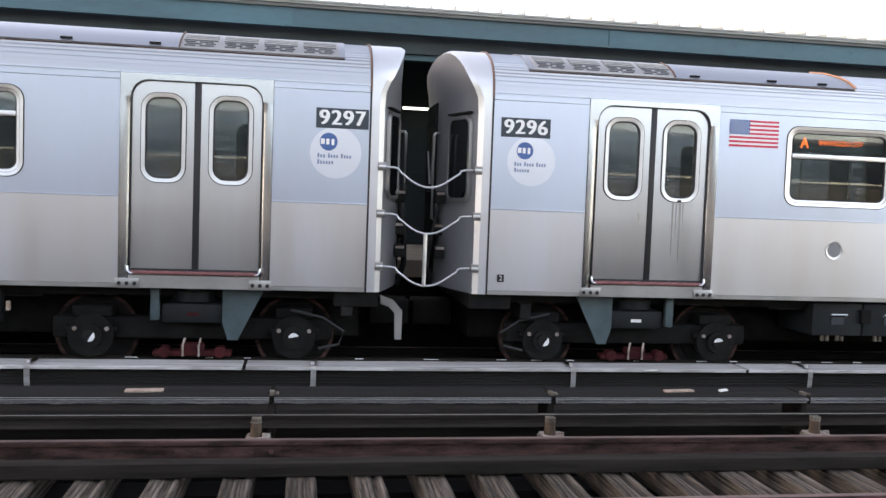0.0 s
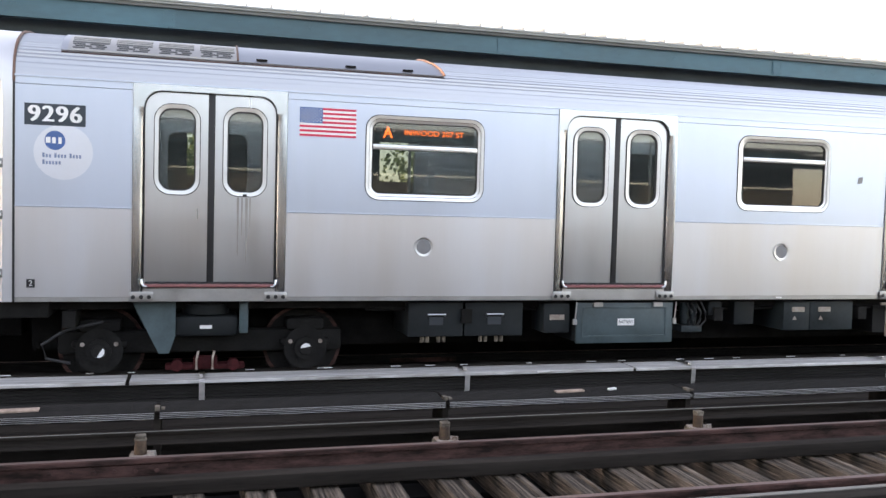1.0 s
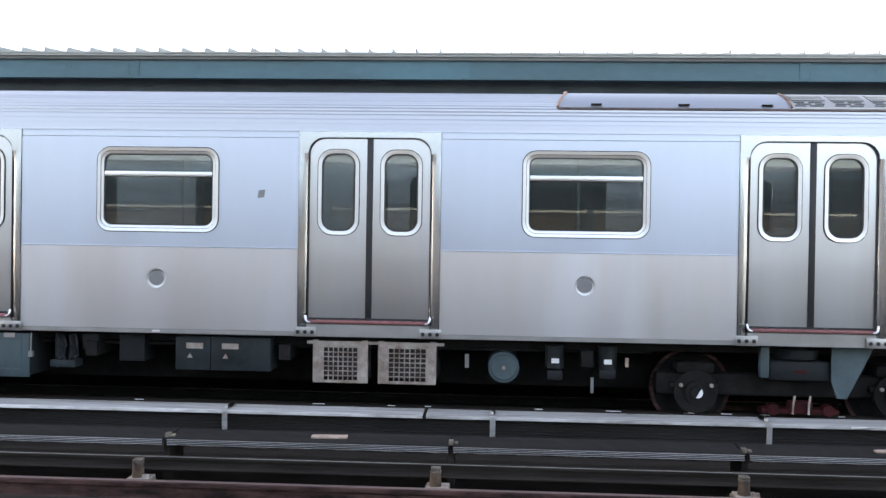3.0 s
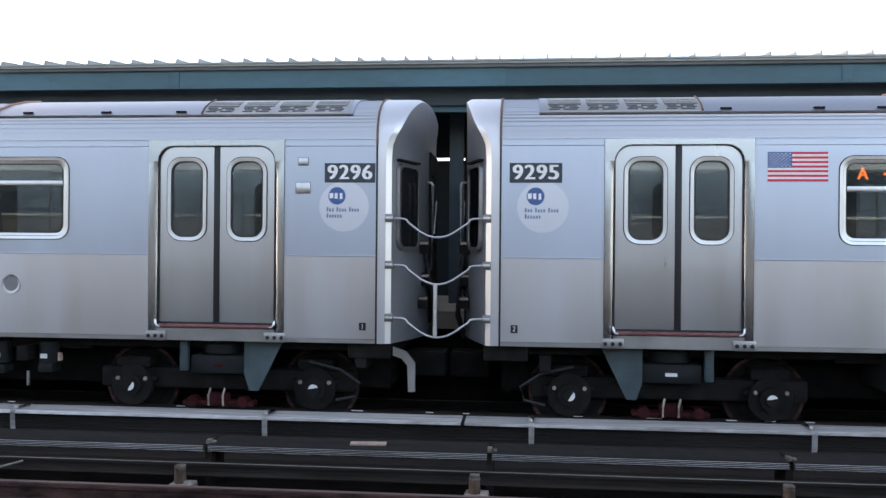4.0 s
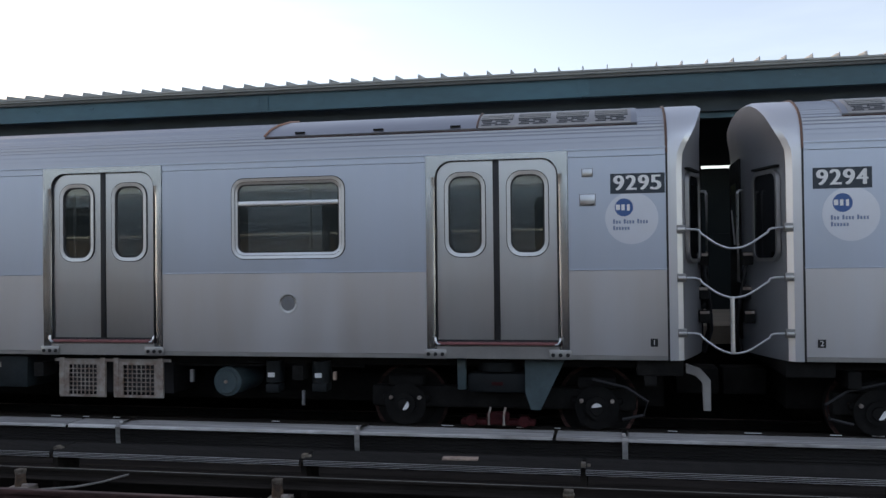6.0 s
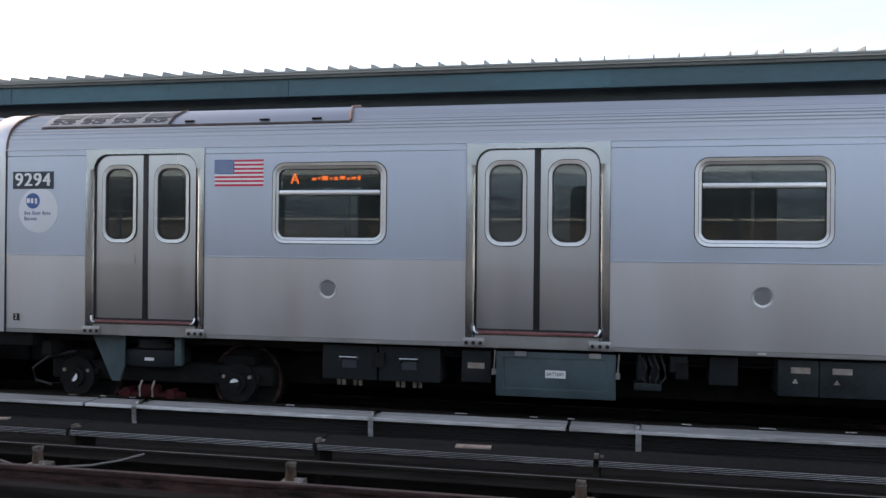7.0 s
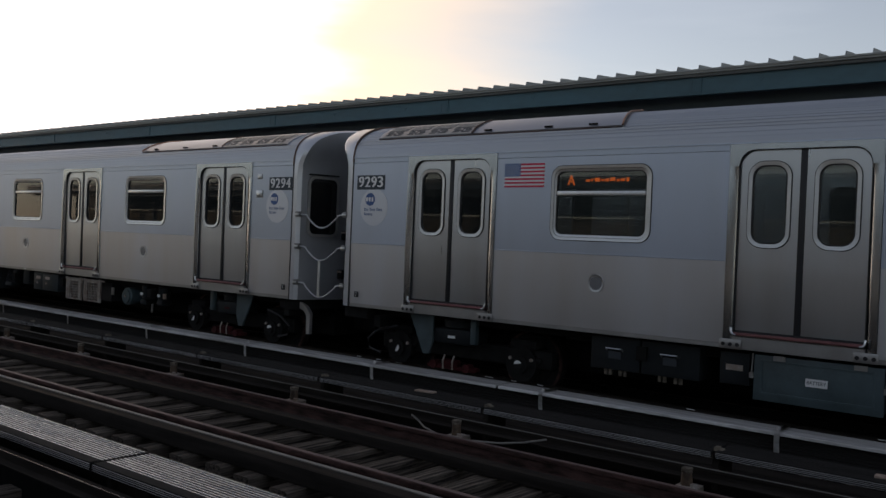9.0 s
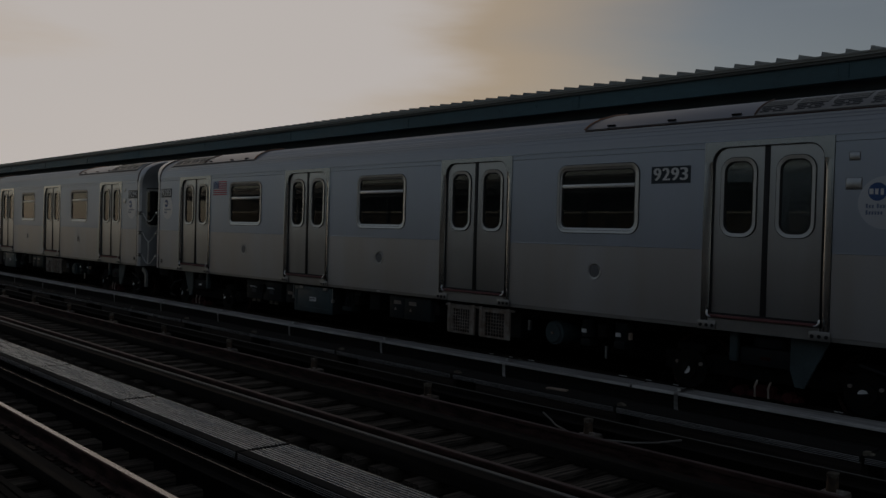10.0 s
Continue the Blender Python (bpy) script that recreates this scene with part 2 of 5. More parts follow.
_thin.inputs[0].default_value, _mix.inputs[0].default_value = (0.42, 0.48, 0.18, 1), 0.65      # light through the leaf
_l.new(_n["Principled BSDF"].outputs[0], _mix.inputs[1]), _l.new(_thin.outputs[0], _mix.inputs[2]), _l.new(_mix.outputs[0], _n["Material Output"].inputs[0])
DEBRIS = mat("splintered_wood", (0.40, 0.30, 0.24), 0.85, 0.0, 0.3, 20.0)


# ---- mesh helpers ----
def part(name, bm, material, parent, label=""):
    me = bpy.data.meshes.new(name)
    for f in bm.faces:
        f.smooth = True
    bm.to_mesh(me)
    bm.free()
    me.set_sharp_from_angle(angle=radians(32))
    me.materials.append(material)
    ob = new(name, me)
    ob.parent = parent
    return tagged(ob, label)


def thing(name, label, category, group="", kind="", at=(0, 0, 0)):
    ob = new(name)
    ob.location = at
    return tagged(ob, label, category, group, kind)


def box(bm, x0, x1, y0, y1, z0, z1, bevel=0.0):
    r = bmesh.ops.create_cube(bm, size=1.0, matrix=Matrix.Translation(((x0 + x1) / 2, (y0 + y1) / 2, (z0 + z1) / 2)) @ Matrix.Diagonal((x1 - x0, y1 - y0, z1 - z0, 1)))
    if bevel:
        edges = {e for v in r["verts"] for e in v.link_edges}
        bmesh.ops.bevel(bm, geom=list(edges), offset=bevel, segments=2, affect="EDGES", profile=0.5)
    return bm


def boxed(*a, bevel=0.0):
    return box(bmesh.new(), *a, bevel=bevel)


def cyl(bm, c, r, depth, axis="y", n=20, r2=None):
    turn = {"x": Matrix.Rotation(radians(90), 4, "Y"), "y": Matrix.Rotation(radians(90), 4, "X"), "z": Matrix.Identity(4)}[axis]
    bmesh.ops.create_cone(bm, cap_ends=True, segments=n, radius1=r, radius2=r if r2 is None else r2, depth=depth, matrix=Matrix.Translation(c) @ turn)
    return bm


def rr(cx, cz, w, h, r, n=6):
    """Rounded rectangle outline in the x-z plane."""
    out = []
    for ox, oz, a0 in ((w / 2 - r, h / 2 - r, 0), (-w / 2 + r, h / 2 - r, 90), (-w / 2 + r, -h / 2 + r, 180), (w / 2 - r, -h / 2 + r, 270)):
        for i in range(n + 1):
            a = radians(a0 + 90 * i / n)
            out.append((cx + ox + r * math.cos(a), cz + oz + r * math.sin(a)))
    return out


def circle(cx, cz, r, n=24):
    return [(cx + r * math.cos(2 * math.pi * i / n), cz + r * math.sin(2 * math.pi * i / n)) for i in range(n)]


def plate(bm, loop, y0, y1):
    """A flat plate of that outline between two depths."""
    a = [bm.verts.new((x, y0, z)) for x, z in loop]
    b = [bm.verts.new((x, y1, z)) for x, z in loop]
    bm.faces.new(a), bm.faces.new(b[::-1])
    for i in range(len(loop)):
        j = (i + 1) % len(loop)
        bm.faces.new((a[i], b[i], b[j], a[j]))
    bmesh.ops.recalc_face_normals(bm, faces=bm.faces)
    return bm


def ring(bm, outer, inner, y0, y1, lip=0.0):
    """A frame between two outlines of equal count; the inner edge is set back by lip."""
    n = len(outer)
    vs = [[bm.verts.new((x, y, z)) for x, z in lp] for lp, y in ((outer, y1), (outer, y0), (inner, y0 + lip), (inner, y1))]
    for k in range(4):
        for i in range(n):
            j = (i + 1) % n
            bm.faces.new((vs[k][i], vs[k][j], vs[(k + 1) % 4][j], vs[(k + 1) % 4][i]))
    bmesh.ops.recalc_face_normals(bm, faces=bm.faces)
    return bm


def holed(bm, x0, x1, z0, z1, holes, y0, y1):
    """A rectangular panel with openings through it."""
    made = []
    for y in (y0, y1):
        edges, loops = [], []
        for lp in [[(x0, z0), (x1, z0), (x1, z1), (x0, z1)]] + holes:
            vs = [bm.verts.new((x, y, z)) for x, z in lp]
            loops.append(vs)
            edges += [bm.edges.new((vs[i], vs[(i + 1) % len(vs)])) for i in range(len(vs))]
        bmesh.ops.triangle_fill(bm, use_beauty=True, use_dissolve=False, edges=edges)
        made.append(loops)
    for la, lb in zip(*made):
        for i in range(len(la)):
            j = (i + 1) % len(la)
            bm.faces.new((la[i], la[j], lb[j], lb[i]))
    bmesh.ops.recalc_face_normals(bm, faces=bm.faces)
    return bm


def sweep(bm, section, x0, x1, closed=True):
    """A section of (y, z) points drawn along x."""
    a = [bm.verts.new((x0, y, z)) for y, z in section]
    b = [bm.verts.new((x1, y, z)) for y, z in section]
    n = len(section)
    for i in range(n if closed else n - 1):
        j = (i + 1) % n
        bm.faces.new((a[i], a[j], b[j], b[i]))
    if closed:
        bm.faces.new(a[::-1]), bm.faces.new(b)
    bmesh.ops.recalc_face_normals(bm, faces=bm.faces)
    return bm


def tube(bm, pts, r, n=8):
    """A round rod through points."""
    rings = []
    rs = r if isinstance(r, (list, tuple)) else [r] * len(pts)
    for i, p in enumerate(pts):
        d = (Vector(pts[min(i + 1, len(pts) - 1)]) - Vector(pts[max(i - 1, 0)])).normalized()
        q = d.to_track_quat("Z", "Y")
        rings.append([bm.verts.new(Vector(p) + q @ Vector((rs[i] * math.cos(2 * math.pi * k / n), rs[i] * math.sin(2 * math.pi * k / n), 0))) for k in range(n)])
    for a, b in zip(rings, rings[1:]):
        for k in range(n):
            bm.faces.new((a[k], a[(k + 1) % n], b[(k + 1) % n], b[k]))
    bm.faces.new(rings[0][::-1]), bm.faces.new(rings[-1])
    bmesh.ops.recalc_face_normals(bm, faces=bm.faces)
    return bm


def lettering(name, text, size, material, parent, x, y, z, width=None, bold=0.0):
    """Built-in font, facing the camera side, centred at x, z."""
    cu = bpy.data.curves.new(name, "FONT")
    cu.body, cu.size, cu.align_x, cu.align_y, cu.extrude = text, size, "CENTER", "CENTER", 0.001
    ob = bpy.data.objects.new(name, cu)
    scene.collection.objects.link(ob)
    me = bpy.data.meshes.new_from_object(ob.evaluated_get(bpy.context.evaluated_depsgraph_get()))
    bpy.data.objects.remove(ob), bpy.data.curves.remove(cu)
    me.materials.clear()
    me.materials.append(material)
    xs = [v.co.x for v in me.vertices]
    k = width / (max(xs) - min(xs)) if width else 1
    me.transform(Matrix.Translation((x, y, z)) @ Matrix.Rotation(radians(90), 4, "X") @ Matrix.Diagonal((k, 1, 1, 1)))
    if bold:
        bm = bmesh.new()
        for i, dx in enumerate((-bold, 0.0, bold)):
            copy = me.copy()
            copy.transform(Matrix.Translation((dx, -0.0006 * i, 0)))
            bm.from_mesh(copy)
            bpy.data.meshes.remove(copy)
        bm.to_mesh(me), bm.free()
    out = new(name, me)
    out.parent = parent
    return out


# ---- the setting ----
XA, XB = -62.0, 26.0          # stretch of line that is built
tagged(part("ground", boxed(-900, 900, -900, 900, -6.4, -6.0), ASPHALT, None), "dark street asphalt under the elevated line", "ground", kind="structure")

RAIL = [(-0.075, -0.165), (0.075, -0.165), (0.075, -0.150), (0.012, -0.130), (0.010, -0.045), (0.037, -0.035), (0.037, -0.006), (0.028, 0.0),
        (-0.028, 0.0), (-0.037, -0.006), (-0.037, -0.035), (-0.010, -0.045), (-0.012, -0.130), (-0.075, -0.150)]


def rail_at(y, parent, body, head):
    part("rail", sweep(bmesh.new(), [(y + a, b) for a, b in RAIL], XA, XB), body, parent, "steel running rail, near-black on the far track and rust-brown elsewhere")
    part("railhead", sweep(bmesh.new(), [(y - 0.026, 0.0005), (y + 0.026, 0.0005), (y + 0.026, 0.003), (y - 0.026, 0.003)], XA, XB), head, parent, "worn strip on the railhead")


def tie_mesh(seed):
    """A checked, worn tie: uneven top with long cracks."""
    rng = random.Random(seed)
    xs = [-0.11, -0.10] + sorted(rng.uniform(-0.08, 0.08) for _ in range(3)) + [0.10, 0.11]
    ys = [-1.28, -0.95, -0.6, -0.25, 0.1, 0.45, 0.8, 1.1, 1.28]
    bm = bmesh.new()
    top = []
    for j, y in enumerate(ys):
        row = []
        for i, x in enumerate(xs):
            z = -0.17 - (0.012 if i in (0, 6) else 0.0) - rng.uniform(0, 0.008) - (rng.uniform(0.006, 0.022) if i == 3 and rng.random() < 0.7 else 0)
            row.append(bm.verts.new((x + rng.uniform(-0.006, 0.006), y, z)))
        top.append(row)
    for p, q in zip(top, top[1:]):
        for i in range(len(xs) - 1):
            bm.faces.new((p[i], p[i + 1], q[i + 1], q[i]))
    lo = [[bm.verts.new((x, y, -0.37)) for x in (-0.11, 0.11)] for y in (-1.28, 1.28)]
    for side, k in ((0, 0), (6, 1)):
        bm.faces.new([r[side] for r in top] + [lo[1][k], lo[0][k]])
    bm.faces.new(top[0] + [lo[0][1], lo[0][0]]), bm.faces.new(top[-1] + [lo[1][1], lo[1][0]])
    bmesh.ops.recalc_face_normals(bm, faces=bm.faces)
    me = bpy.data.meshes.new("tie")
    bm.to_mesh(me), bm.free()
    me.materials.append(TIE)
    return me


def plate_mesh():
    bm = boxed(-0.10, 0.10, -0.15, 0.15, -0.172, -0.155)
    for sx in (-0.06, 0.06):
        for sy in (-0.10, 0.10):
            box(bm, sx - 0.015, sx + 0.015, sy - 0.015, sy + 0.015, -0.156, -0.135)
    me = bpy.data.meshes.new("tie_plate")
    bm.to_mesh(me), bm.free()
    me.materials.append(RUST)
    return me


TIE_MES, PLATE_ME = [tie_mesh(k) for k in range(6)], plate_mesh()


def track(name, y, label, x0, x1, joint, body, head):
    t = thing(name, label, "track", kind="structure", at=(0, 0, 0))
    for ry in (y - 0.75, y + 0.75):
        rail_at(ry, t, body, head)
        # splice bars at one joint
        for k in (-1, 1):
            bm = boxed(joint - 0.46, joint + 0.46, ry + k * 0.014 - 0.012, ry + k * 0.014 + 0.012, -0.128, -0.05)
            for i in range(6):
                cyl(bm, (joint - 0.38 + i * 0.152, ry + k * 0.035, -0.09), 0.018, 0.03, "y", 8)
            part("joint_bar", bm, RUST, t, "bolted rail joint bar")
    for gy in (y + 0.33,):
        part("guard_timber", boxed(XA, XB, gy - 0.02, gy + 0.13, -0.165, -0.055, bevel=0.01), TIMBER, t, "dark guard timber along the rail")
    part("far_ties", far_ties(y, x0, x1), TIE, tagged(t), "row of distant wooden ties")["kind"] = "stuff"
    rng = random.Random(int(y * 10))
    for i in range(int((x1 - x0) / 0.50)):
        o = new("tie", TIE_MES[rng.randrange(6)])
        o.parent = t
        o.matrix_basis = pose(x0 + i * 0.50 + rng.uniform(-0.03, 0.03), y + rng.uniform(-0.06, 0.06), rng.uniform(-0.012, 0.004), rng.uniform(-0.4, 0.4), 0, rng.uniform(-1.2, 1.2))
    for i in range(int((x1 - x0) / 0.50)):
        for ry in (y - 0.75, y + 0.75):
            o = new("tie_plate", PLATE_ME)
            o.parent = t
            o.matrix_basis = pose(x0 + i * 0.50, ry, 0)
    return t


def far_ties(y, x0, x1):
    bm = bmesh.new()
    for a, b in ((XA, x0), (x1, XB)):
        for i in range(int((b - a) / 0.50)):
            box(bm, a + i * 0.5 + 0.14, a + i * 0.5 + 0.36, y - 1.28, y + 1.28, -0.37, -0.17)
    return bm


Y_NEAR, Y_MID, Y_FAR = 2.085, 6.18, SIDE + 1.49


def ribbed_section(y0, y1, z, h=0.013):
    """Protection board: a ribbed top, a ribbed front lip, hollow below."""
    top, n = [], 11
    for i in range(n):
        a = y0 + (y1 - y0) * i / n
        w = (y1 - y0) / n
        top += [(a + w * 0.1, z), (a + w * 0.2, z + h), (a + w * 0.5, z + h), (a + w * 0.65, z)]
    front = [(y0, z - 0.050), (y0 - 0.004, z - 0.046), (y0 - 0.004, z - 0.038), (y0, z - 0.034), (y0, z - 0.030), (y0 - 0.004, z - 0.026),
             (y0 - 0.004, z - 0.018), (y0, z - 0.014), (y0, z - 0.008)]
    return [(y0 + 0.02, z - 0.050)] + front + top + [(y1, z), (y1, z - 0.06), (y1 - 0.02, z - 0.06), (y1 - 0.02, z - 0.02), (y0 + 0.02, z - 0.02)]


def contact_line(name, label, yc, cover, joints, stand_y, seg_mat, front):
    """A third rail: contact rail, cover boards, brackets and insulator stands."""
    t = thing(name, label, "third rail", kind="structure")
    part("contact_rail", sweep(bmesh.new(), [(yc + a * 0.9, b * 0.62 + 0.085) for a, b in RAIL], XA, XB), TIMBER, t, "dark contact rail")
    part("contact_head", sweep(bmesh.new(), [(yc - 0.036, 0.086), (yc - 0.026, 0.086), (yc - 0.026, 0.0905), (yc - 0.034, 0.0905), (yc - 0.036, 0.089)], XA, XB), RAILTOP if seg_mat is GLOSSFIBRE else PALEEDGE, t, "worn pale edge of the contact rail")
    y0, y1, z = cover
    for a, b in zip(joints, joints[1:]):
        part("cover_board", sweep(bmesh.new(), ribbed_section(y0, y1, z, 0.001 if seg_mat is GLOSSFIBRE else 0.013) if front else
             [(y0, z - 0.034), (y0, z - 0.008), (y0 + 0.008, z), (y1, z + 0.004), (y1, z - 0.02), (y0 + 0.02, z - 0.02), (y0 + 0.02, z - 0.034)], a + 0.02, b - 0.02), seg_mat, t)
        if seg_mat is GLOSSFIBRE:
            part("smooth_edge", boxed(a + 0.025, b - 0.025, y0 + 0.004, y0 + 0.095, z + 0.002, z + 0.008), EDGEGREY, t, "smooth grey front edge")
            # pale ribs on a near-black base: the sky's glint is put into the colours
            for i in range(11):
                y = y0 + 0.105 + (y1 - y0 - 0.11) * i / 11
                part("rib", sweep(bmesh.new(), [(y, z + 0.002), (y + 0.002, z + 0.006), (y + 0.012, z + 0.006), (y + 0.014, z + 0.002)], a + 0.03, b - 0.03), RIBGLOSS, t)
        if front:
            bm = bmesh.new()
            for zz in (0.003, 0.017, 0.031, 0.046):
                box(bm, a + 0.022, b - 0.022, y0 - 0.007, y0 - 0.0005, z - zz - 0.0022, z - zz + 0.001)
            part("worn_ribs", bm, RIBLIGHT, t, "pale worn ribs on the board's lip")
    return t


def stand(t, x, y):
    """Insulator on a bolted chair with pale flanges."""
    base = part("insulator_stand", boxed(x - 0.10, x + 0.11, y - 0.10, y + 0.10, -0.17, -0.068, bevel=0.012), PORCELAIN, t, "weathered stand chair under the insulator")
    part("flange", boxed(x - 0.085, x + 0.105, y - 0.095, y + 0.095, -0.067, -0.055, bevel=0.004), CAGE, base, "pale flange plate")
    for sx in (0.060, 0.085):
        part("bolt", cyl(bmesh.new(), (x + sx, y - 0.05, -0.040), 0.018, 0.030, "z", 8), CAGE, base)
    part("insulator", cyl(bmesh.new(), (x - 0.01, y, 0.003), 0.052, 0.116, "z", 16, 0.043), INSULATOR, t, "brown glazed insulator")
    cap = cyl(bmesh.new(), (x - 0.01, y, 0.066), 0.050, 0.014, "z", 14, 0.046)
    box(cap, x - 0.05, x + 0.03, y - 0.04, y + 0.04, 0.072, 0.100, bevel=0.008)
    part("insulator_cap", cap, PORCELAIN, t, "weathered cap of the insulator")


def build_line():
    track("track_near", Y_NEAR, "wooden tie track with rusty rails beside the platform", -26.0, 4.0, -3.0, RUST, RAILTOP)
    track("track_middle", Y_MID, "open wooden tie track with rust-brown rails", -28.0, 12.0, -0.62, RUST, RUSTHEAD)
    g = tagged(part("trim", boxed(XA, XB, 5.06, 5.24, -0.17, -0.012, bevel=0.012), TIMBER, None), "dark guard timber with a worn steel edge", "timber", kind="structure")
    part("steel_edge", sweep(bmesh.new(), [(5.242, -0.07), (5.252, -0.07), (5.252, -0.004), (5.20, -0.004), (5.20, -0.011), (5.242, -0.011)], XA, XB), PALEEDGE, g, "worn steel angle on the timber")
    # far rails coloured near-black for the shade under the train
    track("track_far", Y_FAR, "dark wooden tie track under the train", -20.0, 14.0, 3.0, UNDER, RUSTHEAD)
    mid_j = [-0.27 + 2.53 * i for i in range(-24, 11)]
    m = contact_line("third_rail_middle", "third rail with dark ribbed cover boards", 7.40, (7.54, 7.94, 0.20), mid_j, 7.25, FIBRE, True)
    for j in mid_j:
        stand(m, j - 0.10, 7.24)
        bm = boxed(j - 0.02, j + 0.02, 7.60, 7.68, 0.20, 0.235)
        box(bm, j + 0.03, j + 0.06, 7.60, 7.66, 0.20, 0.225)
        part("cover_clip", bm, PORCELAIN, m, "small pale clip at the cover joint")
        part("bracket", boxed(j - 0.03, j + 0.03, 7.60, 7.95, -0.20, 0.165, bevel=0.008), TIMBER, m)
    # bond box beside one insulator, with its two cables to the contact rail
    b = thing("bond_box", "low grey bond box with two cables beside the rail", "bond box")
    part("housing", boxed(-5.60, -5.18, 7.05, 7.135, -0.17, -0.045, bevel=0.012), PORCELAIN, b, "weathered grey housing")
    for x0, x1, x2, z2 in ((-5.57, -5.85, -6.15, 0.03), (-5.21, -4.85, -4.40, 0.06)):
        part("cable", tube(bmesh.new(), [(x0, 7.09, -0.05), (x1, 7.20, -0.035), ((x1 + x2) / 2, 7.28, 0.0), (x2, 7.345, z2)], 0.010), PALEEDGE, b, "dusty grey cable")
    rng = random.Random(17)
    for i in range(46):
        x = -24.0 + i * 0.75 + rng.uniform(-0.3, 0.3)
        y = Y_MID + rng.choice((-0.75, 0.75)) + rng.choice((-0.055, 0.055, -0.13))
        bm = boxed(-rng.uniform(0.006, 0.03), rng.uniform(0.006, 0.03), -0.008, 0.008, -0.006, 0.006, bevel=0.002)
        o = part("scrap", bm, rng.choice((WHITE, DEBRIS, CAGE)), None)
        o.matrix_basis = pose(x, y, -0.144 if abs(abs(y - Y_MID) - 0.75) < 0.07 else -0.155, 0, 0, rng.uniform(0, 90))
        tagged(o, "small pale chip lying beside the rusty rail", "scrap", "chips beside the rail")
    n = contact_line("third_rail_near", "third rail with grey ribbed cover boards", 3.40, (3.45, 3.95, 0.20), [-0.9 + 2.53 * i for i in range(-14, 3)], 3.4, GLOSSFIBRE, True)
    for i in range(-12, 4):
        part("bracket", boxed(-0.93 + 2.53 * i, -0.87 + 2.53 * i, 3.60, 3.93, -0.20, 0.165, bevel=0.008), TIMBER, n)
    far_j = [-0.60 + 5.48 * i for i in range(-11, 6)]
    f = contact_line("third_rail_far", "third rail with a silver-grey cover board on steel brackets", 9.03, (8.87, 9.20, 0.205), far_j, 9.0, COVER, False)
    # ribbed dark board hanging behind the brackets
    sec = []
    for i in range(7):
        z = 0.165 - i * 0.032
        sec += [(8.955, z), (8.940, z - 0.006), (8.940, z - 0.020), (8.955, z - 0.026)]
    part("side_board", sweep(bmesh.new(), sec + [(8.985, -0.06), (8.985, 0.165)], XA, XB), FIBRE, f, "black ribbed side board")
    for i in range(-21, 9):
        x = 0.10 + 2.765 * i
        bm = bmesh.new()
        pts = [(9.21, 0.222), (8.95, 0.222), (8.862, 0.215), (8.848, 0.19), (8.855, 0.05), (8.875, -0.06), (8.90, -0.16)]
        a = [(bm.verts.new((x - 0.028, y, z)), bm.verts.new((x + 0.028, y, z))) for y, z in pts]
        for p, q in zip(a, a[1:]):
            bm.faces.new((p[0], p[1], q[1], q[0]))
        bmesh.ops.solidify(bm, geom=bm.faces[:], thickness=0.012)
        cyl(bm, (x - 0.01, 8.93, 0.235), 0.02, 0.03, "z", 8)
        part("bracket", bm, COVER, f, "bent steel strap bracket")
    # long timbers carrying the third rails
    for y0, y1, z1 in ((7.98, 8.25, -0.10), (8.35, 8.62, -0.12), (4.05, 4.3, -0.10)):
        tagged(part("trim", boxed(XA, XB, y0, y1, -0.36, z1, bevel=0.012), TIMBER, None), "dark longitudinal walkway timber", "timber", kind="structure")
    for i in range(6):
        tagged(part("trim", boxed(XA, XB, 1.72 + i * 0.075, 1.775 + i * 0.075, -0.17, -0.10), TIMBER, None), "narrow dark board between the rails", "timber", kind="structure")
    for x, y, w, d, m_, lab in ((-1.36, 7.70, 0.32, 0.10, DEBRIS, "splintered board lying on the cover"), (3.55, 7.72, 0.30, 0.07, DEBRIS, "flat wood scrap lying on the cover"),
                               (3.75, 8.84, 0.20, 0.03, COVER, "small pale metal scrap on the cover"), (4.02, 7.75, 0.10, 0.05, WHITE, "white paper scrap on the cover"), (-6.3, 7.75, 0.25, 0.08, DEBRIS, "flat wood scrap lying on the cover")):
        bm = boxed(-w / 2, w / 2, -d / 2, d / 2, 0, 0.018, bevel=0.004)
        for v in bm.verts:
            v.co.y += 0.02 * math.sin(v.co.x * 20)
        o = part("scrap", bm, m_, None)
        o.matrix_basis = pose(x, y, 0.215 if y < 8 else 0.19, 0, 0, 4)
        tagged(o, lab, "scrap")
    # timber added to carry the white strips
    tagged(part("trim", boxed(XA, XB, 9.40, 9.55, -0.15, 0.185, bevel=0.01), TIMBER, None), "dark kerb timber behind the cover board", "timber", kind="structure")
    # white strips painted in for bright glints of light behind the cover board
    rng = random.Random(4)
    for i in range(44):
        if rng.random() < 0.62:
            w = rng.uniform(0.03, 0.09)
            o = tagged(part("marker_tag", boxed(-w, w, -0.006, 0.006, 0, 0.007), WHITE, None), "small white strip standing in for a glint behind the cover board", "tag", "white tags on the timber")
            o.location = (-9.0 + i * 0.40, 9.43, 0.185)
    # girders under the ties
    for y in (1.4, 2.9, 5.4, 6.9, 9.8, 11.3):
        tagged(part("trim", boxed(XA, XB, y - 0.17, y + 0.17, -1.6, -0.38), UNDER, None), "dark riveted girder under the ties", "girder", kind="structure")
    # dark sheet added to stand for the shade beneath the open ties
    tagged(part("pavement", boxed(XA, XB, -16, 13, -2.0, -1.9), UNDER, None), "added dark sheet for the shade below the open deck", "deck", kind="structure")


GAPS = ((-0.15, 0.45), (3.35, 4.45), (12.6, 13.3))


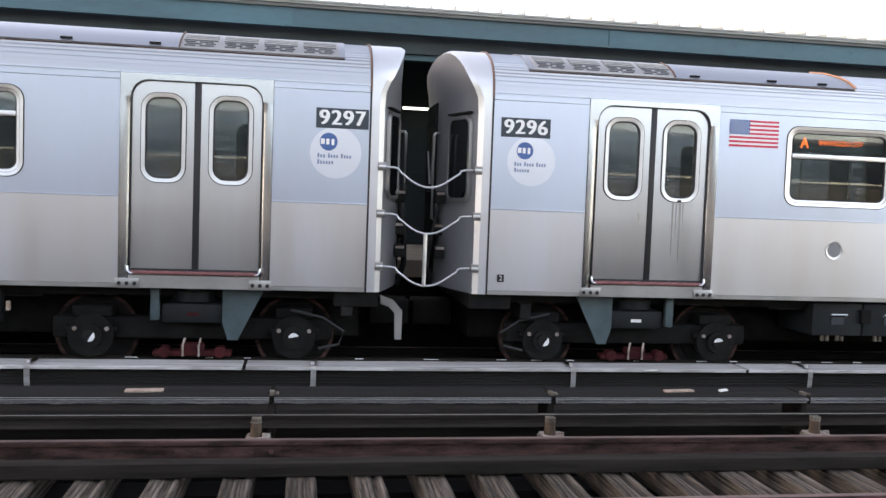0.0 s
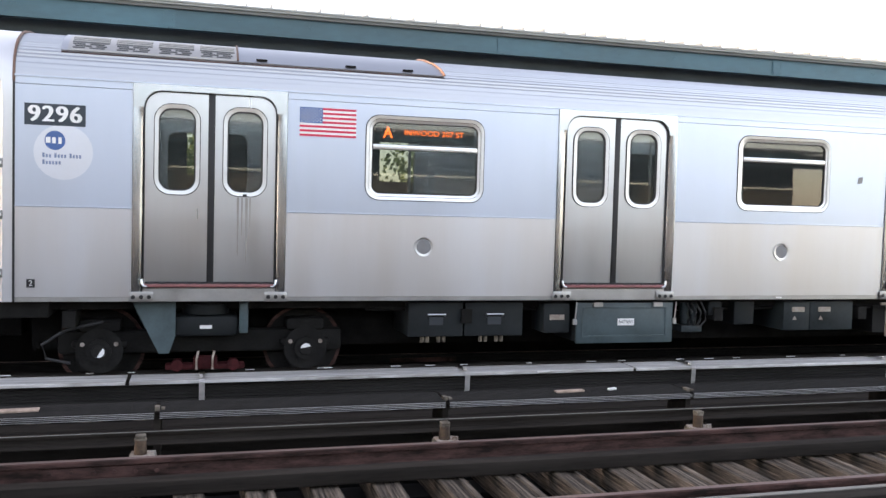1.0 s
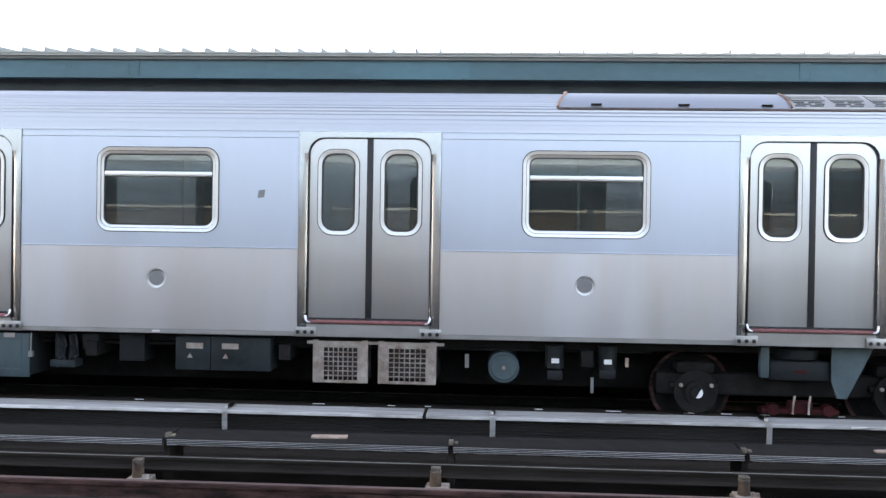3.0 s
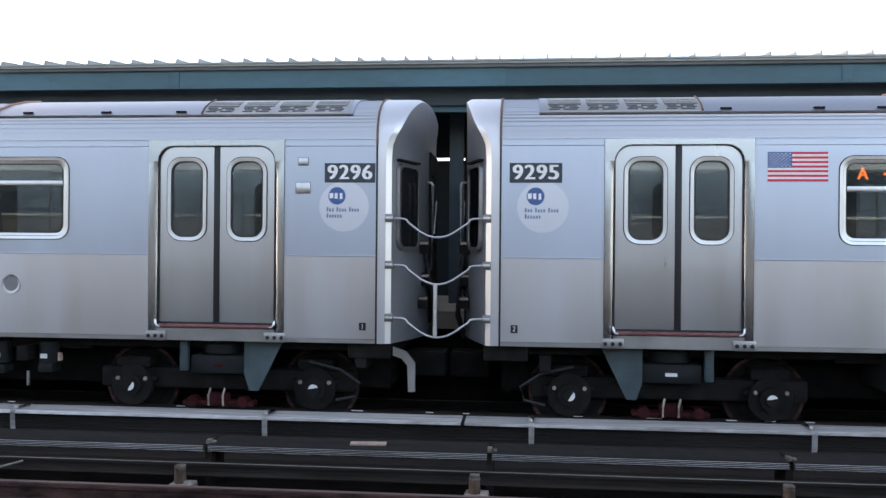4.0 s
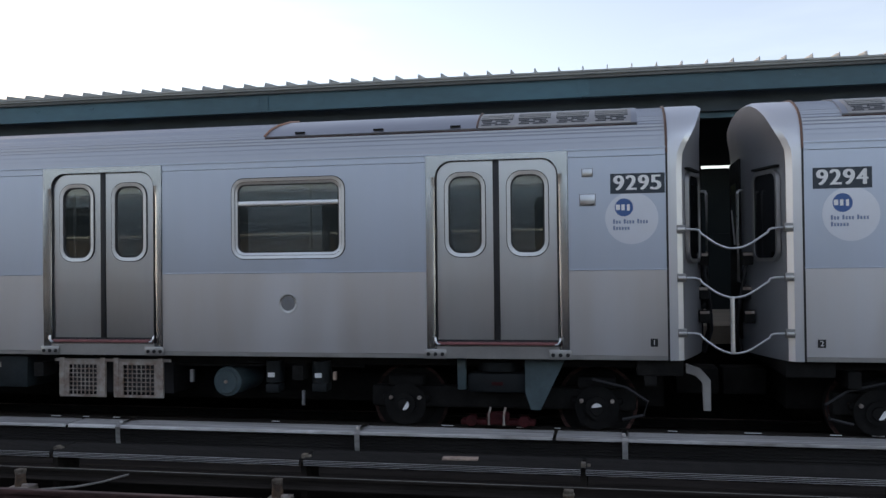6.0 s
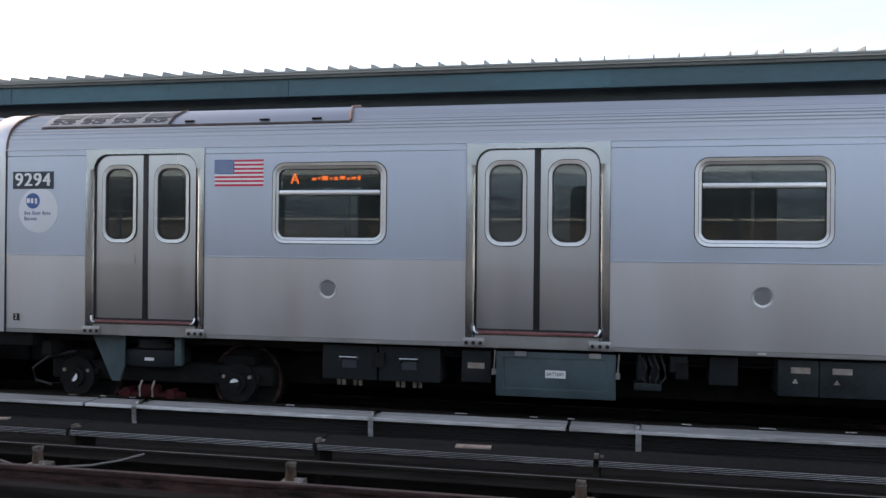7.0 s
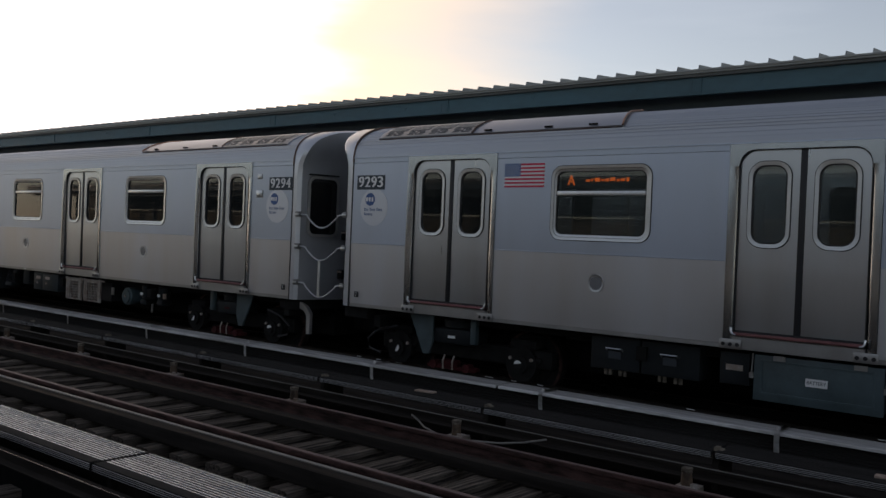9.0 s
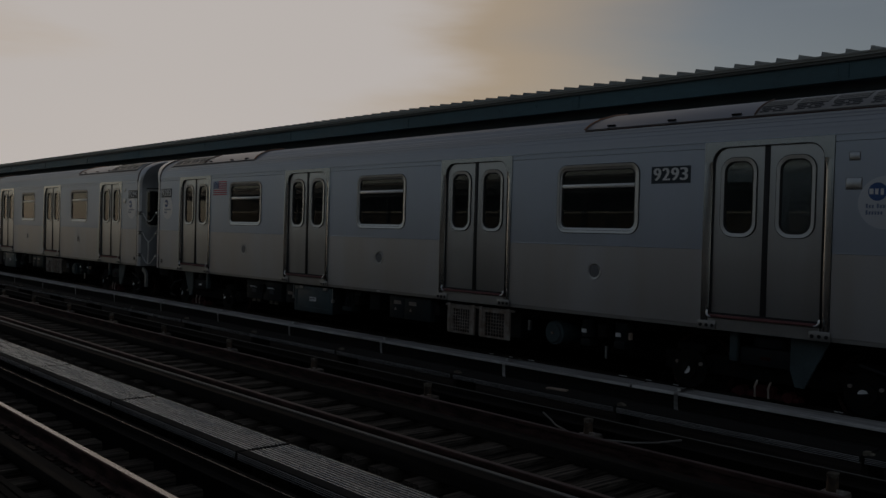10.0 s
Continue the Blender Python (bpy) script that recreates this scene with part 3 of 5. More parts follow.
def platform(name, y_edge, sgn, wall_y, slot, paint, gaps):
    y0, y1 = sorted((y_edge, wall_y + sgn * 0.3))
    tagged(part(name, boxed(XA, XB, y0, y1, 0.86, 1.10), CONCRETE, None), "concrete platform slab beside the tracks", "platform", kind="structure")
    # wall added to keep light from showing under the platform
    y0, y1 = sorted((y_edge + sgn * 0.06, y_edge + sgn * 0.2))
    tagged(part("wall_under_" + name, boxed(XA, XB, y0, y1, -2.2, 0.86), UNDER, None), "dark wall added below the platform edge to block light", "wall", kind="structure")
    y0, y1 = sorted((wall_y, wall_y + sgn * 0.1))
    if not gaps:
        tagged(part("wall_" + name, boxed(XA, XB, y0, y1, 1.10, slot - 0.03), paint, None), "painted platform windscreen", "wall", kind="structure")
    else:
        # narrow openings between the windscreen panels
        w = tagged(part("wall_" + name, boxed(XA, XB, y0, y1, 1.10, 2.45), paint, None), "dark painted platform windscreen with narrow openings", "wall", kind="structure")
        cuts = [XA] + [e for g in GAPS for e in g] + [XB]
        for a, b in zip(cuts[::2], cuts[1::2]):
            part("windscreen_panel", boxed(a, b, y0, y1, 2.452, slot - 0.03), paint, w)
    tagged(part("trim", boxed(XA, XB, y0, y1, slot + 0.03, 4.85), SCREEN, None), "dark wind board under the roof", "wall", kind="structure")


def canopy(y_edge, sgn, col_y, back_y, base_z):
    """A platform roof: girder fascia, dark soffit beam, sloping roof sheet with standing ribs."""
    def yy(a, b):
        return sorted((y_edge + sgn * a, y_edge + sgn * b))
    c = thing("platform_canopy", "teal steel platform canopy with a ribbed metal roof", "canopy", kind="structure")
    joints = [-0.37 + 4.75 * i for i in range(-13, 6)]
    for a, b in zip(joints, joints[1:]):
        bm = boxed(a + 0.006, b - 0.006, *yy(0, 0.03), base_z + 4.29, base_z + 4.585)
        box(bm, a + 0.006, b - 0.006, *yy(-0.05, 0.06), base_z + 4.27, base_z + 4.29)
        part("girder", bm, TEAL, c, "teal painted steel girder")
        bm = boxed(a - 0.09, a + 0.09, *yy(-0.012, 0), base_z + 4.30, base_z + 4.57)
        for i in range(4):
            for dx in (-0.06, 0.06):
                cyl(bm, (a + dx, y_edge - sgn * 0.014, base_z + 4.34 + i * 0.065), 0.012, 0.014, "y", 6)
        part("splice_plate", bm, TEAL, c)
    part("gutter", boxed(XA, XB, *yy(-0.055, 0.0), base_z + 4.535, base_z + 4.585, bevel=0.008), GUTTER, c, "weathered grey gutter under the eave")
    for a in joints:
        for k in range(1, 5):
            bm = bmesh.new()
            for dx, dz in ((-0.03, 0.0), (0.03, 0.0), (0.0, -0.03)):
                cyl(bm, (a + k * 0.95 + dx, y_edge - sgn * 0.004, base_z + 4.45 + dz), 0.011, 0.012, "y", 6)
            part("bolt_group", bm, TEAL, c)
    part("eave", boxed(XA, XB, *yy(-0.08, 0.10), base_z + 4.585, base_z + 4.615), ROOFING, c, "pale metal eave edge")
    part("soffit_beam", boxed(XA, XB, *yy(0.30, 0.40), base_z + 4.06, base_z + 4.50), DARKTEAL, c, "dark beam under the roof")
    part("soffit_ledge", boxed(XA, XB, *yy(0.40, 0.46), base_z + 3.98, base_z + 4.06), TEAL, c)
    d = abs(back_y - y_edge)
    bm = bmesh.new()
    sweep(bm, [(y_edge - sgn * 0.10, base_z + 4.615), (y_edge + sgn * d, base_z + 4.615 + d * 0.10), (y_edge + sgn * d, base_z + 4.66 + d * 0.10), (y_edge - sgn * 0.10, base_z + 4.64)], XA, XB)
    part("roof_sheet", bm, ROOFING, c, "sloping metal roof sheet")
    part("soffit", boxed(XA, XB, *yy(0.06, d), base_z + 4.50, base_z + 4.52), DARKTEAL, c, "dark roof underside")
    rib = bmesh.new()
    h = 0.070
    vs = [(-0.10, 4.63), (1.6, 4.63 + 1.7 * 0.10), (1.6, 4.63 + 1.7 * 0.10 + h), (-0.07, 4.635 + h)]
    a = [rib.verts.new((-0.006, sgn * y, base_z + z)) for y, z in vs]
    b = [rib.verts.new((0.006, sgn * y, base_z + z)) for y, z in vs]
    rib.faces.new(a), rib.faces.new(b[::-1])
    for i in range(4):
        rib.faces.new((a[i], b[i], b[(i + 1) % 4], a[(i + 1) % 4]))
    bmesh.ops.recalc_face_normals(rib, faces=rib.faces)
    me = bpy.data.meshes.new("roof_rib")
    rib.to_mesh(me), rib.free()
    me.materials.append(ROOFING)
    for i in range(int((12 - XA) / 0.335)):
        o = new("roof_rib", me)
        o.parent = c
        o.matrix_basis = pose(XA + i * 0.335, y_edge, 0)
    for i in range(-12, 5):
        bm = boxed(-1.2 + 4.75 * i, -0.98 + 4.75 * i, col_y - 0.11, col_y + 0.11, 1.10, base_z + 4.5, bevel=0.01)
        part("column", bm, DARKTEAL, c, "dark steel column")


build_line()
platform("platform_far", Y_FAR + 1.55, 1, 16.2, 3.65, SCREEN, True)
platform("platform_near", 0.42, -1, -15.5, 3.25, OLIVE, False)
canopy(12.30, 1, 14.0, 16.6, 0.0)
canopy(-11.8, -1, -13.4, -16.2, 0.0)


STREET = -6.0


def tree(x, y, top, seed):
    """A street tree: tapered trunk, limbs and a loose crown of small leaf clumps."""
    rng = random.Random(seed)
    t = thing("tree", "leafy green street tree seen behind the platform", "tree", "street trees", at=(x, y, STREET))
    h = top - STREET
    bm = tube(bmesh.new(), [(0, 0, 0), (0.05, 0.03, h * 0.3), (-0.04, 0.08, h * 0.55)], (0.19, 0.14, 0.09))
    limbs = []
    for i in range(7):
        a = i * 0.9 + rng.random()
        r = rng.uniform(1.2, 2.2)
        e = (math.cos(a) * r, math.sin(a) * r, h * rng.uniform(0.62, 0.9))
        tube(bm, [(0, 0.05, h * rng.uniform(0.35, 0.55)), (e[0] * 0.45, e[1] * 0.45, h * 0.6), e], (0.07, 0.045, 0.015))
        limbs.append(e)
    part("trunk", bm, BARK, t, "grey-brown trunk and limbs")
    bm = bmesh.new()
    for i in range(7000):
        e = limbs[rng.randrange(7)]
        c = Vector((e[0] + rng.gauss(0, 0.65), e[1] + rng.gauss(0, 0.65), min(h, e[2] + rng.gauss(0, 0.75))))
        n = Vector((rng.gauss(0, 1), rng.gauss(0, 1), rng.gauss(0.4, 1))).normalized()
        u = n.orthogonal().normalized() * rng.uniform(0.06, 0.12)
        v = n.cross(u) * rng.uniform(0.5, 0.9)
        q = [bm.verts.new(c + w) for w in (u, v * 0.9 + n * 0.02, -u, -v)]
        bm.faces.new(q)
    part("crown", bm, LEAF, t, "loose crown of small green leaves")


for i in range(11):
    tree(-17.0 + i * 4.0 + 0.8 * math.sin(i * 2.3), 26.5 + 1.5 * math.sin(i * 1.7), 4.6 + 0.5 * math.sin(i * 3.1), 40 + i)


# ---- the train ----
DOORS = (2.233, 6.725, 11.201, 15.742)
WINDOWS = (4.451, 8.951, 13.444)
B0, B1 = 0.424, 17.48                  # body between the end collars
WIDE = 2.98
SKIRT_Z, BELT, LETTER, EAVE = 0.97, 1.885, 3.045, 3.125


def roof_section():
    """Half roof from the eave to the crown, with fine corrugation above the smooth band."""
    base = [(0.0, EAVE), (0.012, 3.20), (0.05, 3.30), (0.11, 3.38), (0.20, 3.455), (0.34, 3.53), (0.55, 3.60), (0.85, 3.655), (1.15, 3.69), (WIDE / 2, 3.70)]
    pts, out = [], []
    for (a, b), (c, d) in zip(base, base[1:]):
        k = max(2, int(math.hypot(c - a, d - b) / 0.012))
        pts += [(a + (c - a) * i / k, b + (d - b) * i / k) for i in range(k)]
    run = 0.0
    for i, (y, z) in enumerate(pts):
        if i:
            run += math.hypot(y - pts[i - 1][0], z - pts[i - 1][1])
        lift = 0.012 if run > 0.075 and run % 0.050 < 0.022 else 0.0
        out.append((y - lift * 0.55, z + lift * 0.8))
    return out + [(WIDE / 2, 3.70)]


CHAMFER, BULGE, DOOR_Y = 0.150, 0.425, 1.08     # collar depth, end depth, edge of the flat end by its door


def end_section():
    """Half cross-section from the skirt to the crown, with how far the collar reaches at each point."""
    sec = [(0.0, SKIRT_Z), (0.0, 2.0), (0.0, 2.9), (0.0, 3.06), (0.008, 3.16), (0.03, 3.26), (0.07, 3.35), (0.13, 3.42), (0.21, 3.485), (0.36, 3.56), (0.55, 3.62), (0.80, 3.66), (1.08, 3.69), (WIDE / 2, 3.71)]
    reach = (CHAMFER, CHAMFER, CHAMFER, CHAMFER + 0.01, 0.20, 0.25, 0.29, 0.315, 0.34, 0.37, 0.395, 0.405, 0.41, 0.412)
    return sec, reach


def end_skin(u0, sgn, rings):
    """Skin of one car end between named depths: 0 seam, 1 flat of the collar, 2 its chamfer, 3 to 6 the slanted face."""
    sec, reach = end_section()
    bm, made = bmesh.new(), []
    for k in rings:
        row = []
        for (y, z), c in zip(sec, reach):
            up = min(1.0, max(0.0, (z - 3.1) / 0.45))
            if k < 2:
                p = (0.0 if k == 0 else c - 0.055, y, z)
            elif k == 2:
                p = (c, y + 0.045 * (1 - up), z - 0.03 * up)
            else:
                f = (k - 2) / 4
                g = 1 - (1 - f) ** 1.35
                y2, z2 = y + 0.045 * (1 - up), z - 0.03 * up
                p = (c + (BULGE - c) * g, y2 + (max(y2, DOOR_Y) - y2) * f, z2 + (min(z2, 3.50) - z2) * f ** 2)
            row.append(p)
        row += [(s_, WIDE - y, z) for s_, y, z in row[-2::-1]]
        made.append([bm.verts.new((u0 + sgn * s_, y, z)) for s_, y, z in row])
    for a, b in zip(made, made[1:]):
        for i in range(len(a) - 1):
            bm.faces.new((a[i], a[i + 1], b[i + 1], b[i]))
    if rings[-1] == 6:
        bm.faces.new(made[-1])
    bmesh.ops.recalc_face_normals(bm, faces=bm.faces)
    return bm


def window_unit(car, u, sign):
    w = part("window", ring(bmesh.new(), rr(u, 2.487, 1.30, 0.885, 0.14), rr(u, 2.487, 1.235, 0.82, 0.115), -0.010, 0.05, 0.004), ALU, car, "bright rounded window frame")
    part("inner_frame", ring(bmesh.new(), rr(u, 2.487, 1.225, 0.81, 0.11), rr(u, 2.487, 1.165, 0.75, 0.085), 0.002, 0.05, 0.006), ALU, w)
    part("gasket", ring(bmesh.new(), rr(u, 2.487, 1.24, 0.825, 0.115), rr(u, 2.487, 1.22, 0.805, 0.11), 0.004, 0.04), RUBBER, w)
    part("outer_seal", ring(bmesh.new(), rr(u, 2.487, 1.318, 0.903, 0.148), rr(u, 2.487, 1.298, 0.883, 0.139), -0.004, 0.02), RUBBER, w, "thin dark seal")
    part("glazing_seal", ring(bmesh.new(), rr(u, 2.487, 1.17, 0.755, 0.086), rr(u, 2.487, 1.15, 0.735, 0.078), 0.004, 0.03), RUBBER, w, "thin dark seal")
    zb = 2.575 if sign else 2.625
    part("transom", boxed(u - 0.585, u + 0.585, 0.004, 0.04, zb, zb + 0.055, bevel=0.006), ALU, w)
    part("pane", plate(bmesh.new(), rr(u, 2.487, 1.17, 0.755, 0.085), 0.022, 0.027), GLASS, w, "dark tinted glass pane").visible_shadow = False
    return w


def door_post(u, s):
    """A post that rounds from the car's side into the door recess, creased at the belt."""
    arc = [(0.745, -0.012), (0.728, -0.014)] + [(0.728 - 0.083 * math.sin(radians(a)), -0.014 + 0.046 * (1 - math.cos(radians(a)))) for a in range(12, 91, 13)] + [(0.645, 0.05), (0.745, 0.05)]
    bm, rows = bmesh.new(), []
    for z, back, flat in ((0.97, 0.014, 0.0), (1.80, 0.0, 0.0), (1.84, 0.0, 0.0), (2.76, 0.003, 0.0), (2.84, 0.004, 0.7), (2.884, 0.004, 1.0)):
        rows.append([bm.verts.new((u + s * x, (y + back) * (1 - flat) + flat * (y if y > 0.045 else -0.007), z)) for x, y in arc])
    n = len(arc)
    for a, b in zip(rows, rows[1:]):
        for i in range(n):
            bm.faces.new((a[i], a[(i + 1) % n], b[(i + 1) % n], b[i]))
    bm.faces.new(rows[0]), bm.faces.new(rows[-1])
    bmesh.ops.recalc_face_normals(bm, faces=bm.faces)
    return bm


def door_unit(car, u):
    for e in (-0.748, 0.748):
        part("joint_backing", boxed(u + e - 0.02, u + e + 0.02, 0.052, 0.060, 0.97, 3.12), RUBBER, car, "dark strip behind the panel joint")
    d = part("door_frame", bmesh.new(), POSTSTEEL, car, "stainless door header")
    bm = bmesh.new()
    outer = [(u + 0.745, 2.885), (u + 0.745, 3.112), (u - 0.745, 3.112), (u - 0.745, 2.885)]
    arch = [(u - 0.645, 0.97)] + [(u - 0.645 + 0.17 - 0.17 * math.cos(radians(a)), 3.055 - 0.17 + 0.17 * math.sin(radians(a))) for a in range(0, 91, 15)]
    arch += [(u + 0.645 - 0.17 + 0.17 * math.sin(radians(a)), 3.055 - 0.17 + 0.17 * math.cos(radians(a))) for a in range(0, 91, 15)] + [(u + 0.645, 0.97)]
    plate(bm, outer + arch[1:-1], -0.007, 0.05)
    bm.to_mesh(d.data), bm.free()
    for s in (-1, 1):
        part("door_post", door_post(u, s), POSTSTEEL, d, "rounded polished stainless door post")
    inner = [(u + (x - u) * 0.982, 0.985 + (z - 0.985) * 0.9945) for x, z in arch]
    edge = [(u + (x - u) * 0.996, 0.985 + (z - 0.985) * 0.9985) for x, z in arch]
    part("seal", ring(bmesh.new(), edge, inner, 0.012, 0.048), RUBBER, d, "dark rubber edge seal")
    for s in (-1, 1):
        c = u + s * 0.335
        hw, hh = 0.215, 0.445
        win = rr(c - s * 0.005, 2.483, hw * 2 - 0.05, hh * 2 - 0.05, 0.135)
        x0, x1 = sorted((u + s * 0.034, u + s * 0.640))
        lo = rr(c - s * 0.005, 2.483, hw * 2, hh * 2, 0.155)
        bm = boxed(x0, x1, 0.030, 0.065, 1.16, 1.80)
        for v in bm.verts:
            v.co.y += 0.008 * (1.80 - v.co.z) / 0.64
        holed(bm, x0, x1, 1.80, 3.050, [win], 0.030, 0.065)
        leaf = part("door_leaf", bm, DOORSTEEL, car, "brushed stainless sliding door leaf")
        part("window_frame", ring(bmesh.new(), lo, rr(c - s * 0.005, 2.483, hw * 2 - 0.075, hh * 2 - 0.075, 0.125), 0.014, 0.05, 0.004), ALU, leaf)
        part("outer_seal", ring(bmesh.new(), rr(c - s * 0.005, 2.483, hw * 2 + 0.016, hh * 2 + 0.016, 0.162), rr(c - s * 0.005, 2.483, hw * 2 - 0.002, hh * 2 - 0.002, 0.154), 0.020, 0.04), RUBBER, leaf, "thin dark seal")
        part("gasket", ring(bmesh.new(), rr(c - s * 0.005, 2.483, hw * 2 - 0.07, hh * 2 - 0.07, 0.125), rr(c - s * 0.005, 2.483, hw * 2 - 0.105, hh * 2 - 0.105, 0.11), 0.022, 0.05), RUBBER, leaf)
        part("pane", plate(bmesh.new(), rr(c - s * 0.005, 2.483, hw * 2 - 0.07, hh * 2 - 0.07, 0.12), 0.040, 0.046), GLASS, leaf, "dark tinted glass pane").visible_shadow = False
    part("door_seal", boxed(u - 0.034, u + 0.034, 0.022, 0.060, 1.16, 3.055, bevel=0.008), RUBBER, car, "black rubber centre seal")
    bm = boxed(u - 0.63, u + 0.63, -0.03, 0.06, 1.112, 1.146, bevel=0.008)
    part("threshold", bm, RED, car, "worn red painted door sill")
    part("sill_gap", boxed(u - 0.625, u + 0.625, 0.012, 0.028, 1.143, 1.166), RUBBER, car, "dark gap under the door leaves")
    for i in range(11):
        part("sill_stud", boxed(u - 0.60 + i * 0.118, u - 0.54 + i * 0.118, -0.018, 0.03, 1.146, 1.158), RUBBER, car)
    part("sill_skirt", boxed(u - 0.645, u + 0.645, 0.000, 0.05, 0.97, 1.10), SKIRT, car)
    for s in (-1, 1):
        part("curved_bracket", tube(bmesh.new(), [(u + s * 0.60, -0.03, 1.118), (u + s * 0.63, -0.03, 1.124), (u + s * 0.648, -0.03, 1.15), (u + s * 0.652, -0.02, 1.19)], 0.012), ALU, car)
        bm = boxed(u + s * 0.655 - 0.115, u + s * 0.655 + 0.115, -0.020, -0.012, 0.968, 1.068, bevel=0.003)
        k = part("bolt_plate", bm, SKIRT, car)
        for i in (-1, 0, 1):
            part("bolt", cyl(bmesh.new(), (u + s * 0.655 + i * 0.075, -0.022, 1.015), 0.021, 0.010, "y", 10), RUBBER, k)


def decals(car, u, number, front):
    """Number plate and round operator mark as plain shapes."""
    x0 = 0.516 if front else 16.921
    if u is not None:
        x0 = u
    n = part("number_plate", boxed(x0, x0 + 0.54, -0.004, 0.012, 2.660, 2.865), NAVY, car, "dark plate with pale fleet digits")
    for i, ch in enumerate(number):
        lettering("digit", ch, 0.215, WHITE, n, x0 + 0.086 + i * 0.1225, -0.0055, 2.762, 0.094, 0.008)
    return x0


def mark(car, u, z):
    k = part("round_decal", plate(bmesh.new(), circle(u, z, 0.265, 32), -0.0025, 0.010), DISC, car, "pale round decal with blue emblem")
    part("emblem", plate(bmesh.new(), circle(u - 0.075, z + 0.11, 0.092), -0.0045, -0.002), BLUE, k)
    for i, w in enumerate((0.05, 0.04, 0.035)):
        part("emblem_bar", boxed(u - 0.155 + i * 0.055, u - 0.155 + i * 0.055 + w * 0.8, -0.0062, -0.004, z + 0.085 - i * 0.004, z + 0.14), WHITE, k)
    for z0, words in ((z - 0.055, (3, 4, 4)), (z - 0.120, (6,))):
        x = u - 0.185
        for n in words:
            for i in range(n):
                part("caption_bar", boxed(x, x + 0.019, -0.0045, -0.002, z0, z0 + (0.045 if i == 0 else 0.032)), CAPTION, k)
                x += 0.0285
            x += 0.020


def flag(car):
    x0, x1, z0, z1 = 3.103, 3.689, 2.677, 2.973
    f = part("flag_decal", boxed(x0, x1, -0.0035, 0.012, z0, z1), WHITE, car, "red white and blue striped flag decal")
    h = (z1 - z0) / 13
    for i in range(0, 13, 2):
        part("stripe", boxed(x0, x1, -0.005, -0.003, z1 - (i + 1) * h, z1 - i * h), FLAGRED, f)
    part("canton", boxed(x0, x0 + 0.235, -0.0065, -0.003, z1 - 7 * h, z1), BLUE, f)
    bm = bmesh.new()
    for r in range(9):
        for c in range(6 if r % 2 == 0 else 5):
            plate(bm, [(x0 + 0.02 + (c + 0.5 * (r % 2)) * 0.039 + 0.007 * math.cos(a), z1 - 0.017 - r * 0.0158 + 0.007 * math.sin(a)) for a in (0.3, 1.55, 2.8, 4.1, 5.3)], -0.008, -0.006)
    part("stars", bm, WHITE, f)


